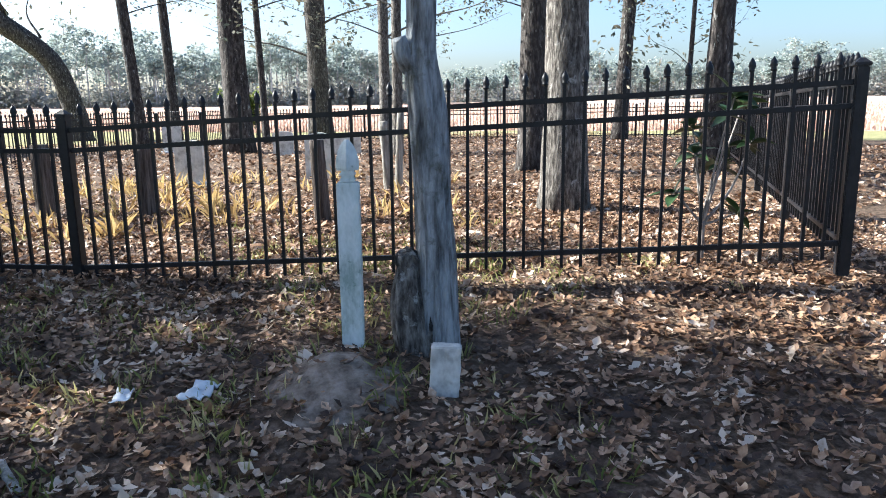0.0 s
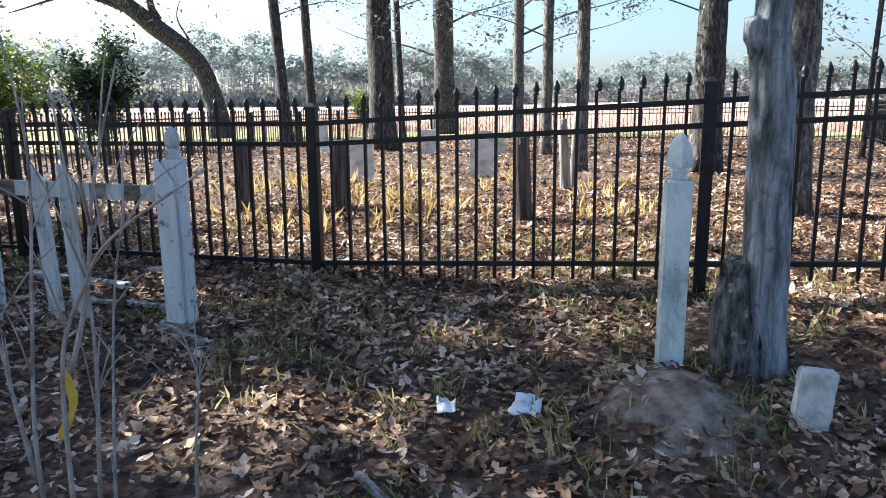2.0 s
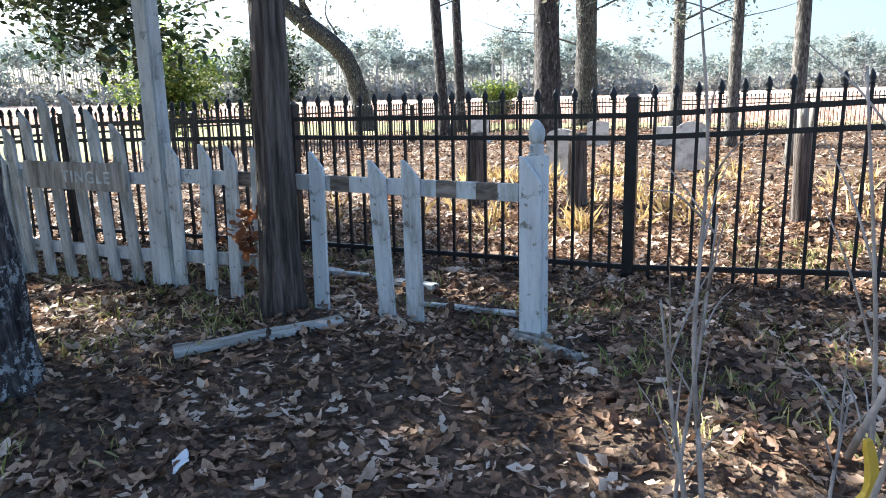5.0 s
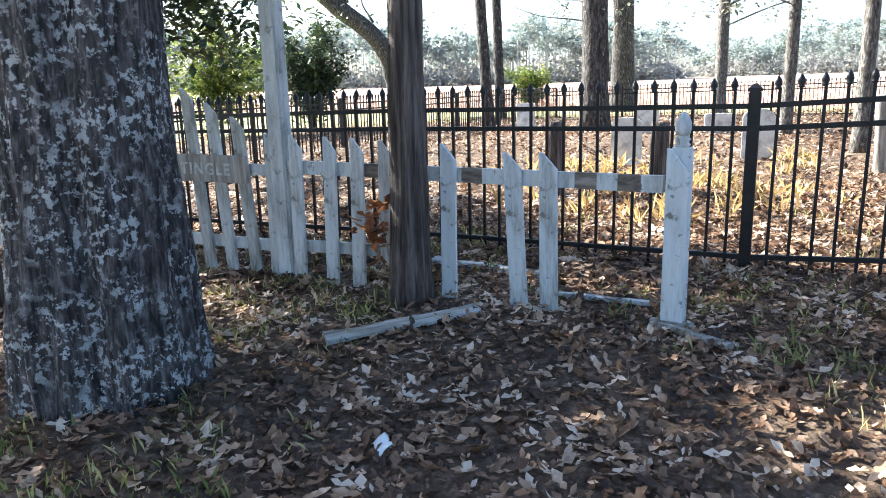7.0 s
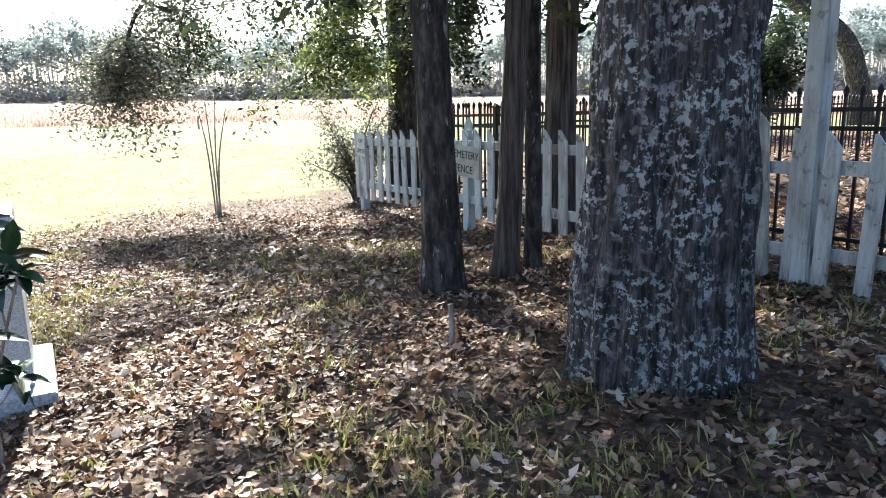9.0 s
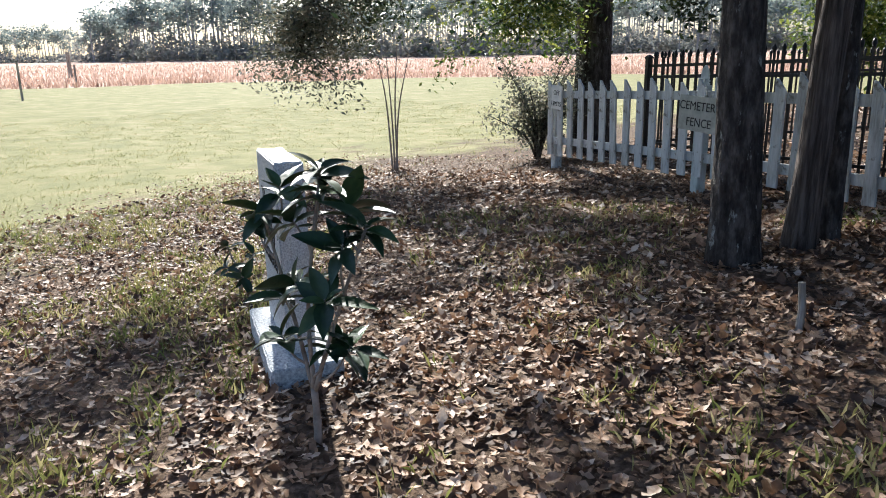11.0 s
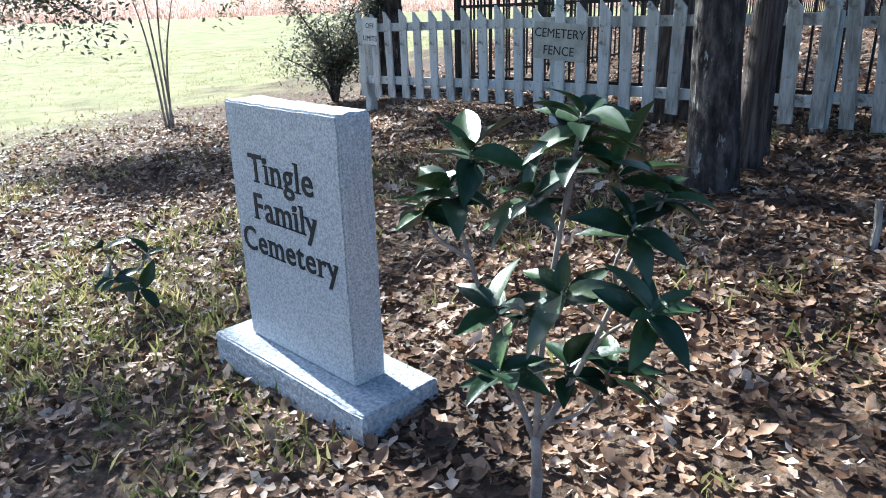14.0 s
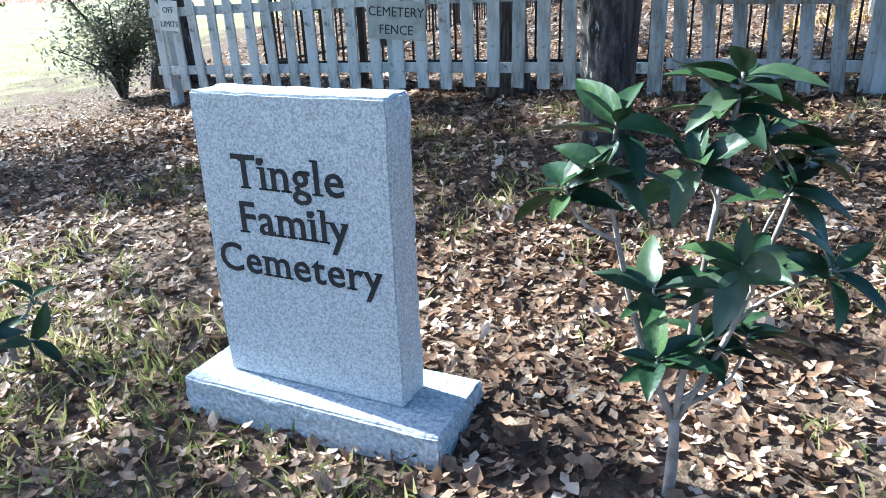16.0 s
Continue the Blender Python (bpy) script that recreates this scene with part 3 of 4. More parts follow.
grove("young_tree", 6.65, 23.07, 0.36, 14, (0.0, 0), M_BARKG, 28, OAK_L, 2500, 0.2, 4)
grove("young_tree", 4.49, 14.68, 0.22, 12, (0.01, 0), M_BARKG, 29, "pale-barked young tree with sparse leaves", 1800, 0.25)
grove("young_tree", 3.69, 10.98, 0.2, 12, (0.0, 0), M_BARKG, 30, "slim grey tree with sparse leaves", 1500, 0.3)
grove("young_tree", 12.3, 18.0, 0.4, 14, (0.04, -0.015), M_BARK, 31, "leaning dark tree near the back fence", 1500, 0.3)
grove("oak_tree", 7.4, 8.5, 0.34, 12, (0.03, -0.01), M_BARK, 32, "dark tree trunk beside the side fence", 1500, 0.35)
grove("young_tree", 9.6, 11.8, 0.1, 7, (0.03, 0), M_BARK, 33, "crooked sapling with bare twigs", 500, 0.3, 1.8)
grove("young_tree", 8.4, 15.2, 0.3, 13, (0.02, 0), M_BARK, 34, OAK_L, 1500, 0.3)
grove("young_tree", 9.6, 17.2, 0.32, 13, (0.02, 0), M_BARKG, 35, OAK_L, 1500, 0.3)
# the bowed tree beyond the fence
tree("bowed_tree", G(-3.38, 31.7, -0.05), [(0, 0, 0), (-0.2, 0, 1.6), (-0.8, 0, 3.2), (-2.4, 0, 4.6), (-4.4, 0, 6.2), (-6.5, 0, 7.5)], [0.42, 0.38, 0.36, 0.34, 0.25, 0.15], M_BARK, "dark bowed tree that leans over the far fence", [([(-2.2, 0, 4.5), (-2.4, 0, 6), (-2.3, 0, 9)], 0.2), ([(-3, 0, 5), (-5, 0, 5.6), (-7.5, 0, 4.9)], 0.13), ([(-4.4, 0, 6.2), (-4.6, 0, 8), (-5.5, 0, 10)], 0.14)] + [([(-1.0 - i, 0, 4 + 0.8 * i), (-1.5 - i, 0.8 * (-1) ** i, 5 + 0.9 * i), (-1.2 - 1.4 * i, 1.5 * (-1) ** i, 6.2 + i)], 0.05) for i in range(5)], (M_LEAFO, 2500, 0.22, (0.9, 0.9, 0.6), 0.4, 41, None), 20, 9, 1.3, 0.1)

# ---- far woods ----


def far_woods():
    q = np.random.default_rng(8)
    tv, cents, brush_c = [], [], []
    n = 900
    for i in range(n):
        yaw = -62 + 165 * (i + q.random()) / n
        R = 150 + 45 * q.random() ** 1.5 + (110 if yaw > 66 else 0) + (45 if yaw < -20 else 0)
        a = radians(yaw)
        x, y = -3 - math.sin(a) * R, 3 + math.cos(a) * R
        g = float(gz(x, y))
        h = (8.5 + 5.5 * q.random()) * (1 + 0.16 * math.sin(yaw * 0.35) + 0.1 * math.sin(yaw * 1.3 + 1)) * (0.8 if yaw < -12 else 1.0)
        r = 0.1 + 0.1 * q.random()
        tall = (0.5 + 0.5 * math.sin(yaw * 0.8 + 2 * math.sin(yaw * 0.23))) * q.random()
        v, f = tube([(x, y, g - 1), (x + q.normal(0, 0.2), y, g + h * 0.5), (x + q.normal(0, 0.3), y, g + h)], [r, r * 0.8, 0.04], 5, cap=False)
        tv.append((v, f))
        w = 0.9 + 0.9 * q.random()
        lo = 0.45 + 0.25 * q.random()
        for k in range(9):
            u = lo + (1.02 - lo) * q.random()
            cents.append((x + q.normal(0, w * (1.45 - u)), y + q.normal(0, w * 0.6), g + h * u, w))
        for k in range(8):
            brush_c.append((x + q.normal(0, 2.5), y + q.normal(0, 2.5), g + (2.5 + 5 * tall) * q.random() ** 1.5, 1.3))
    v, f = merge(tv)
    ob = empty("far_woods", Matrix(), "line of tall pines and brush beyond the field, haze tinted into their colours", "woods", kind="stuff")
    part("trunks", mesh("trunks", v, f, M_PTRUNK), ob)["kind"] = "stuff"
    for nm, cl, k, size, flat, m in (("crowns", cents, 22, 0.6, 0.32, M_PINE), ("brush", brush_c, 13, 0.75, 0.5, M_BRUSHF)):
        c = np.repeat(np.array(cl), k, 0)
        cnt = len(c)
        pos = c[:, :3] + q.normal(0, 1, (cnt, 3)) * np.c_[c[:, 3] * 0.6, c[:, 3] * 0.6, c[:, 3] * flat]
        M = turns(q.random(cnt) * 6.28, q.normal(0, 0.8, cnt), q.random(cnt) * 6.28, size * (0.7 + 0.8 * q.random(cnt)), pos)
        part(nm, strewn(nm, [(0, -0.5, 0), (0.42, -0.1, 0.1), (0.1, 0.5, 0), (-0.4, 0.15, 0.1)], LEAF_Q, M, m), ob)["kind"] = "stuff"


far_woods()

# ---- white picket fence ----
POLE, W1, OFF = Vector((-3.358, 5.39)), Vector((-1.345, 4.165)), Vector((-8.6, 8.19))
ANG_R = math.degrees(math.atan2(POLE.y - W1.y, POLE.x - W1.x))
ANG_L = math.degrees(math.atan2(OFF.y - POLE.y, OFF.x - POLE.x))


def picket_mesh(w, h, cut, chip=0):
    """A board with one slanted or pointed top and slightly worn edges."""
    q = random.Random(chip)
    t = 0.02
    prof = [(-w / 2, 0), (w / 2, 0.006 * q.uniform(-1, 1)), (w / 2 + 0.002 * q.uniform(-1, 1), h * 0.5)]
    prof += [(w / 2, h - cut[1]), (w / 2 * cut[2], h), (w / 2 * cut[2] - 0.012, h - 0.004), (-w / 2, h - cut[0]), (-w / 2 - 0.002 * q.uniform(-1, 1), h * 0.45)]
    bm = bmesh.new()
    vs = [bm.verts.new((x, -t / 2, z)) for x, z in prof]
    face = bm.faces.new(vs)
    r = bmesh.ops.extrude_face_region(bm, geom=[face])
    bmesh.ops.translate(bm, vec=(0, t, 0), verts=[g for g in r["geom"] if isinstance(g, bmesh.types.BMVert)])
    bmesh.ops.recalc_face_normals(bm, faces=bm.faces)
    bmesh.ops.bevel(bm, geom=[e for e in bm.edges if abs(e.verts[0].co.y - e.verts[1].co.y) < 1e-4], offset=0.002, segments=1, affect="EDGES")
    return bm


def board(w, h, cut, material, chip=0):
    return bm_mesh("picket", picket_mesh(w, h, cut, chip), material)


def rail_mesh(L, h, t, material):
    bm = bmesh.new()
    box_bm(bm, L, t, h, pose(L / 2, 0, 0), 0.003)
    return bm_mesh("rail", bm, material)


SLANT = (0.0, 0.085, -0.85)
# broken length between the square post and the tall pole
fence = empty("picket_fence_section", pose(W1.x, W1.y, 0, 0, 0, ANG_R), "broken white picket fence with missing and leaning boards", "fence", "old picket fence")


def patched_rail(L, h, t, bare_spans):
    """A painted rail with bare lengths where boards used to be nailed."""
    cuts = sorted({0.0, L, *[c for sp in bare_spans for c in sp]})
    vs, fs, idx = [], [], []
    for i, x in enumerate(cuts):
        vs += [(x, -t / 2, 0), (x, t / 2, 0), (x, t / 2, h), (x, -t / 2, h)]
        if i:
            o = 4 * i - 4
            for k in range(4):
                fs.append((o + k, o + (k + 1) % 4, o + 4 + (k + 1) % 4, o + 4 + k))
                idx.append(int(any(p <= cuts[i - 1] < q for p, q in bare_spans)))
    fs += [(3, 2, 1, 0), tuple(len(vs) - 4 + k for k in range(4))]
    me = mesh("rail", vs, fs, M_WHITE)
    me.materials.append(M_RAIL)
    me.polygons.foreach_set("material_index", idx + [0, 0])
    bm = bmesh.new()
    bm.from_mesh(me)
    bmesh.ops.recalc_face_normals(bm, faces=bm.faces)
    bm.to_mesh(me)
    bm.free()
    return me


part("rail", patched_rail(2.3, 0.078, 0.035, ((0.1, 0.21), (0.31, 0.42), (0.92, 1.04), (1.3, 1.42), (1.55, 1.68))), fence, pose(0.06, 0, 0.785, 0, -0.4, 0), "upper rail painted white with bare lengths")
part("rail", rail_mesh(0.9, 0.07, 0.035, M_GREYW), fence, pose(1.5, 0, 0.345, 0, 2.0, 0))
for s, top, lean, w, material in ((2.43, 1.045, 1.5, 0.092, M_GREYW), (2.235, 1.03, 1.5, 0.092, M_WHITE), (1.985, 1.025, 2, 0.088, M_WHITE), (1.79, 1.02, 2, 0.088, M_WHITE), (1.58, 1.01, 1, 0.085, M_GREYW), (1.18, 0.995, 0.8, 0.092, M_WHITE), (0.762, 0.962, -2.8, 0.094, M_WHITE), (0.6, 0.962, -0.6, 0.094, M_WHITE)):
    lift = 0.115 if s != 1.58 else 0.3
    part("picket", board(w, top - lift, (0.085, 0.0, 0.85), material, int(s * 100)), fence, pose(s, 0.034, lift, 0, -lean, 0))


def post_white(name, x, y, z, ang, w, h, top, material, label, group, head="gable"):
    """A square post with a necked head: a groove, a collar and a four-sided point."""
    ob = empty(name, pose(x, y, z, 0, 0, ang), label, "post", group)
    bm = bmesh.new()
    box_bm(bm, w, w, h + 0.1, pose(0, 0, -0.1), 0.006)
    part("shaft", bm_mesh("shaft", bm, material), ob)
    bm = bmesh.new()
    box_bm(bm, w * 0.55, w * 0.55, 0.052, pose(0, 0, h), 0.003)
    box_bm(bm, w * 0.7, w * 0.7, 0.013, pose(0, 0, h + 0.004), 0.004)
    box_bm(bm, w * 0.7, w * 0.7, 0.013, pose(0, 0, h + 0.028), 0.004)
    part("neck", bm_mesh("neck", bm, material), ob)
    prof = [(0.0, 0.98), (0.012, 1.06), (top * 0.35, 1.02), (top * 0.65, 0.82), (top * 0.88, 0.48), (top, 0.2)]
    if head == "acorn":
        prof = [(0.0, 0.5), (0.012, 0.72), (0.035, 0.84), (0.06, 0.82), (0.08, 0.64), (0.096, 0.36), (0.106, 0.12)]
    v, f = tube([(0, 0, h + 0.05 + a) for a, _ in prof], [w * 0.5 * b for _, b in prof], 16 if head == "acorn" else 4)
    part("cap", mesh("cap", v, f, material, head == "acorn"), ob, pose(0, 0, 0, 0, 0, 45))
    return ob


w1p = post_white("gate_post", W1.x + 0.025, W1.y + 0.025, float(gz(W1.x, W1.y)), ANG_R, 0.088, 0.84, 0.14, M_WHITE, "white square wooden post with an acorn head at the fence end", "white posts", "acorn")
part("face_board", board(0.1, 0.84, (0.11, 0.0, 0.85), M_WHITE, 3), w1p, pose(0.0, 0.075, 0.0))
part("foot_block", block("foot_block", 0.2, 0.04, 0.06, M_BAREWOOD), w1p, pose(0, 0.07, -0.02))
post_white("gate_post", 0.695, 3.02, float(gz(0.66, 3.03)) - 0.03, -18, 0.096, 0.8, 0.13, M_POST, "lone mildewed white post with a necked pointed head", "white posts")

# gate with the family name, and the tall pole it hangs on
pole_ob = empty("tall_pole", pose(POLE.x, POLE.y, float(gz(*POLE)) - 0.05, 0, 0, ANG_L), "tall squared pole, whitewashed and weathered grey-green", "pole")
bm = bmesh.new()
box_bm(bm, 0.115, 0.1, 3.4, pose(0, 0.0, 0), 0.01)
me = bm_mesh("shaft", bm, M_GREYW)
part("shaft", me, pole_ob, pose(0, 0, 0, 0.3, 0.3, 0))
gate = empty("picket_gate", pose(POLE.x, POLE.y, 0, 0, 0, ANG_L), "arched white picket gate with a name board nailed across", "gate", "old picket fence")
for s, top in ((0.24, 1.15), (0.44, 1.24), (0.63, 1.335), (0.85, 1.33), (1.05, 1.23), (1.24, 1.13)):
    part("picket", board(0.09, top - 0.145, (0.085, 0, 0.85), M_GREYW, int(s * 90)), gate, pose(s, 0.03, 0.145, 0, 4.0, 0))
part("rail", rail_mesh(1.25, 0.07, 0.03, M_GREYW), gate, pose(0.1, 0, 0.78))
part("rail", rail_mesh(1.25, 0.075, 0.03, M_GREYW), gate, pose(0.1, 0, 0.3))


def lettering(name, text, size, depth, material, parent, m, label, bold=0.0, spacing=1.0, serif=False):
    cu = bpy.data.curves.new(name, "FONT")
    cu.body, cu.size, cu.extrude, cu.offset, cu.align_x, cu.space_character, cu.resolution_u = text, size, depth, bold, "CENTER", spacing, 3
    tmp = bpy.data.objects.new(name, cu)
    me = bpy.data.meshes.new_from_object(tmp)
    bpy.data.objects.remove(tmp)
    if serif:
        bm = bmesh.new()
        bm.from_mesh(me)
        top = max(v.co.z for v in bm.verts)
        feet = []
        for e in bm.edges:
            a, b = e.verts[0].co, e.verts[1].co
            if abs(a.y - b.y) < 0.002 * size and min(a.z, b.z) > top - 1e-5 and 0.03 * size < abs(a.x - b.x) < 0.2 * size:
                feet.append(((a.x + b.x) / 2, a.y, abs(a.x - b.x)))
        for x, y, w in feet:
            if abs(y) < 0.03 * size:
                box_bm(bm, w + 0.13 * size, 0.035 * size, 2 * depth + 0.0004, pose(x, y + 0.017 * size, -depth - 0.0002))
            elif y > 0.4 * size:
                box_bm(bm, w * 0.5 + 0.08 * size, 0.035 * size, 2 * depth + 0.0004, pose(x - 0.04 * size - w * 0.1, y - 0.017 * size, -depth - 0.0002))
        bm.to_mesh(me)
        bm.free()
    me.materials.clear()
    me.materials.append(material)
    return part(name, me, parent, m, label)


nb = part("name_board", block("name_board", 0.92, 0.025, 0.175, M_BAREWOOD, 0.006), gate, pose(0.69, 0.056, 0.735, 0, -0.5, 0), "grey weathered board with faded raised letters")
lettering("letters", "TINGLE", 0.105, 0.003, M_GREYW, nb, pose(-0.12, 0.014, 0.05, 90, 0, 180), "faded pale letters", 0.002, 1.25)

# long standing run with the two notices
run = empty("picket_fence_section", pose(POLE.x, POLE.y, 0, 0, 0, ANG_L), "long white picket fence with flaking paint", "fence", "old picket fence")


def run_z(s):
    return 0.135 - 0.03 * max(0, s - 2.5)


PICKETS = [board(0.098, 0.845 + 0.012 * k, (0.09, 0.0, 0.85), M_WHITE, 40 + k) for k in range(-2, 3)]
PICKETS_G = [board(0.098, 0.845 + 0.012 * k, (0.09, 0.0, 0.85), M_GREYW, 60 + k) for k in range(-2, 3)]
s = 1.42
while s < 6.15:
    lean = random.gauss(1.0, 0.9)
    part("picket", random.choice(PICKETS if s > 2.9 else PICKETS_G), run, pose(s, 0.035, run_z(s) + random.gauss(0, 0.006), 0, lean, 0))
    s += 0.207 + random.gauss(0, 0.006)
for a, b in ((1.38, 3.6), (3.58, 6.1)):
    for h in (0.13, 0.66):
        part("rail", rail_mesh(b - a, 0.08, 0.035, M_WHITE if a > 2 else M_GREYW), run, pose(a, 0, run_z(a) + h, 0, math.degrees(math.atan((run_z(a) - run_z(b)) / (b - a))), 0))
uL = (OFF - POLE).normalized()
for s, h, nm in ((1.42, 0.9, "corner post of the picket fence, white paint gone blue-grey"), (3.55, 1.05, "tall white fence post with a mossy pointed head"), (5.98, 0.9, "white end post of the picket fence")):
    p = POLE + uL * s
    post_white("picket_fence_post", p.x + 0.02, p.y + 0.05, float(gz(p.x, p.y)) - 0.1, ANG_L, 0.095, h, 0.12, M_POST if s < 5 else M_WHITE, nm, "picket fence posts")


def notice_front(name, s, z, w, h, lines, size, board_mat, label, tilt, ink=None):
    """A board on the side of the fence that faces the walk."""
    p = POLE + uL * s
    ob = empty(name, pose(p.x, p.y, z, 0, 0, ANG_L) @ pose(0, 0.054, 0, 0, 0, 180) @ pose(0, 0, 0, 0, tilt, 0), label, "sign")
    part("board", block("board", w, 0.012, h, board_mat, 0.003), ob)
    for i, tx in enumerate(lines):
        lettering("letters", tx, size, 0.001, ink or M_INK, ob, pose(0, -0.0075, h * (0.6 - 0.46 * i), 90, 0, 0), "dark capitals")


notice_front("warning_sign", 5.83, 0.57, 0.215, 0.27, ("OFF", "LIMITS"), 0.075, M_SIGNW, "small white notice with black capitals on the picket fence", 3)
notice_front("fence_sign", 3.48, 0.5, 0.52, 0.3, ("CEMETERY", "FENCE"), 0.105, M_SIGN, "grey metal board with hand-drawn capitals on the picket fence", 3)

# ---- family stone ----
ST = pose(-6.866, 2.768, 0, 0, 0, -29.5)


def chipped(sx, sy, sz, seed, faces="y", amp=0.008, top=True):
    """A stone block with split, uneven faces; the sides named are rough."""
    bm = bmesh.new()
    bmesh.ops.create_cube(bm, size=1, matrix=Matrix.Translation((0, 0, sz / 2)) @ Matrix.Diagonal((sx, sy, sz, 1)))
    bmesh.ops.bevel(bm, geom=list(bm.edges), offset=0.006, segments=2, affect="EDGES")
    bmesh.ops.subdivide_edges(bm, edges=[e for e in bm.edges if e.calc_length() > 0.05], cuts=14, use_grid_fill=True)
    for v in bm.verts:
        c = v.co
        d = amp * (noise.noise(Vector((c.x * 22, c.y * 22, c.z * 22 + seed))) + 0.5 * noise.noise(Vector((c.x * 60, c.y * 60, c.z * 60 + seed))))
        if "x" in faces and abs(abs(c.x) - sx / 2) < 0.012 and c.z < sz - 0.004:
            c.x += math.copysign(d, c.x)
        if "y" in faces and abs(abs(c.y) - sy / 2) < 0.012 and c.z < sz - 0.004:
            c.y += math.copysign(d, c.y)
        if "z" in faces and c.z > sz - 0.012:
            c.z += d * 0.5
    return bm


stone = empty("family_headstone", ST @ pose(0, 0, -0.25), "upright grey granite slab with dark lettering on a granite base", "headstone")
part("base", bm_mesh("base", chipped(0.86, 0.31, 0.13, 3, "xy"), M_ROCKFACE), stone, pose(0.02, 0.062, 0))
slab = part("slab", bm_mesh("slab", chipped(0.6, 0.125, 0.855, 7, "xz", 0.01), M_GRANITE), stone, pose(0, 0.0625, 0.13))
for tx, z, wid in (("Tingle", 0.598, 1.2), ("Family", 0.468, 1.16), ("Cemetery", 0.344, 1.1)):
    lettering("letters", tx, 0.112 * wid, 0.0012, M_INK, slab, pose(-0.008, -0.064, z, 90, 0, 0), "dark carved letters", 0.0012, 1.08, True)

# ---- magnolia saplings ----


def big_leaf(L, w, fold, droop):
    vs, fs = [], []
    n = 7
    for i in range(n):
        u = i / (n - 1)
        ww = w * (math.sin(math.pi * u ** 0.8) ** 0.8 if 0 < u < 1 else 0.06)
        z = -droop * u * u * L
        for k in (-1, -0.5, 0, 0.5, 1):
            vs.append((k * ww / 2, u * L, z + abs(k) * fold * ww))
    for i in range(n - 1):
        for k in range(4):
            a = i * 5 + k
            fs.append((a, a + 1, a + 6, a + 5))
    return vs, fs


BIG = [mesh("leaf", *big_leaf(0.16, 0.07, 0.2, 0.15), M_MAG, True), mesh("leaf", *big_leaf(0.135, 0.064, 0.25, 0.3), M_MAG, True), mesh("leaf", *big_leaf(0.15, 0.066, 0.15, 0.45), M_MAGB, True), mesh("leaf", *big_leaf(0.1, 0.042, 0.2, 0.05), M_MAG, True)]


def magnolia(base, tips, label, scale=1.0, seed=0, leaves=9, mains=0):
    """A sapling with a whorl of leaves at each tip; the first tips end the main stems, the rest branch off them."""
    q = random.Random(seed)
    base = Vector(base)
    ob = empty("magnolia_sapling", Matrix.Translation(base), label, "sapling")
    fork = Vector((0, 0, 0.22 * scale))
    v, f = tube(spline([(0, 0, -0.05), (0.006, 0, 0.1 * scale), fork], 4), [0.015 * scale] * 5 + [0.013 * scale] * 4, 8, 0.1, 30)
    part("stem", mesh("stem", v, f, M_TWIG, True), ob)
    stems = []
    for i, t in enumerate(tips):
        t = Vector(t)
        start, r0 = fork, 0.009
        if mains and i >= mains:
            lower = [p for p in stems if p.z < t.z - 0.1] or [fork]
            start, r0 = min(lower, key=lambda p: (p - t).length), 0.0055
        midp = start.lerp(t, 0.45) + Vector((q.uniform(-0.03, 0.03), q.uniform(-0.03, 0.03), -0.02))
        v, f = tube(spline([start - Vector((0, 0, 0.02)), midp, t], 5), [r0 * scale * (1 - 0.05 * j) for j in range(11)], 6)
        if i < mains:
            stems += spline([start, midp, t], 5)[1:-1]
        part("branch", mesh("branch", v, f, M_TWIG, True), ob)
        d = (t - midp).normalized()
        d = (d + Vector((0, 0, 0.6))).normalized()
        for k in range(leaves):
            a = 2.4 * k + q.uniform(-0.3, 0.3)
            lift = 18 + 62 * (k / leaves) ** 1.3 - 25 + q.uniform(-14, 14)
            m = Matrix.Translation(t - d * 0.035 * (1 - k / leaves)) @ d.to_track_quat("Z", "Y").to_matrix().to_4x4() @ pose(0, 0, 0, 0, 0, math.degrees(a)) @ pose(0, 0, 0, lift, q.uniform(-25, 25), 0) @ Matrix.Scale(scale * q.uniform(0.72, 1.05), 4)
            part("leaf", q.choice(BIG), ob, m)
    return ob


magnolia(G(-5.99, 2.26), [(0.08, 0.02, 0.99), (-0.2, -0.01, 0.83), (0.26, 0.04, 0.83), (-0.16, 0.04, 0.91), (-0.02, -0.03, 0.83), (0.15, 0.06, 0.87), (0.2, -0.01, 0.77), (0.06, -0.1, 0.64), (0.24, -0.13, 0.63), (-0.09, -0.04, 0.57), (-0.08, -0.06, 0.42), (0.07, 0.04, 0.4), (0.17, 0.03, 0.41), (0.07, 0.03, 0.93), (-0.27, 0.02, 0.79)], "young magnolia with glossy dark green leaves beside the family headstone", 1.0, 4, 9, 3)
magnolia(G(-8.0, 3.33), [(-0.1, 0, 0.3), (0.1, 0.05, 0.27), (0.0, -0.1, 0.2), (0.12, -0.05, 0.14)], "small magnolia seedling in the leaf litter", 0.85, 9, 6)
magnolia(G(3.15, 3.65), [(0.25, 0.1, 0.95), (-0.1, 0, 0.7), (0.3, 0.2, 0.6), (0.1, -0.1, 1.05), (0.45, 0.1, 0.75), (-0.15, 0.1, 0.45), (0.3, 0, 0.3), (0.05, 0.2, 0.85), (0.5, 0.25, 1.0)], "magnolia growing inside the iron fence corner", 1.15, 12, 9)

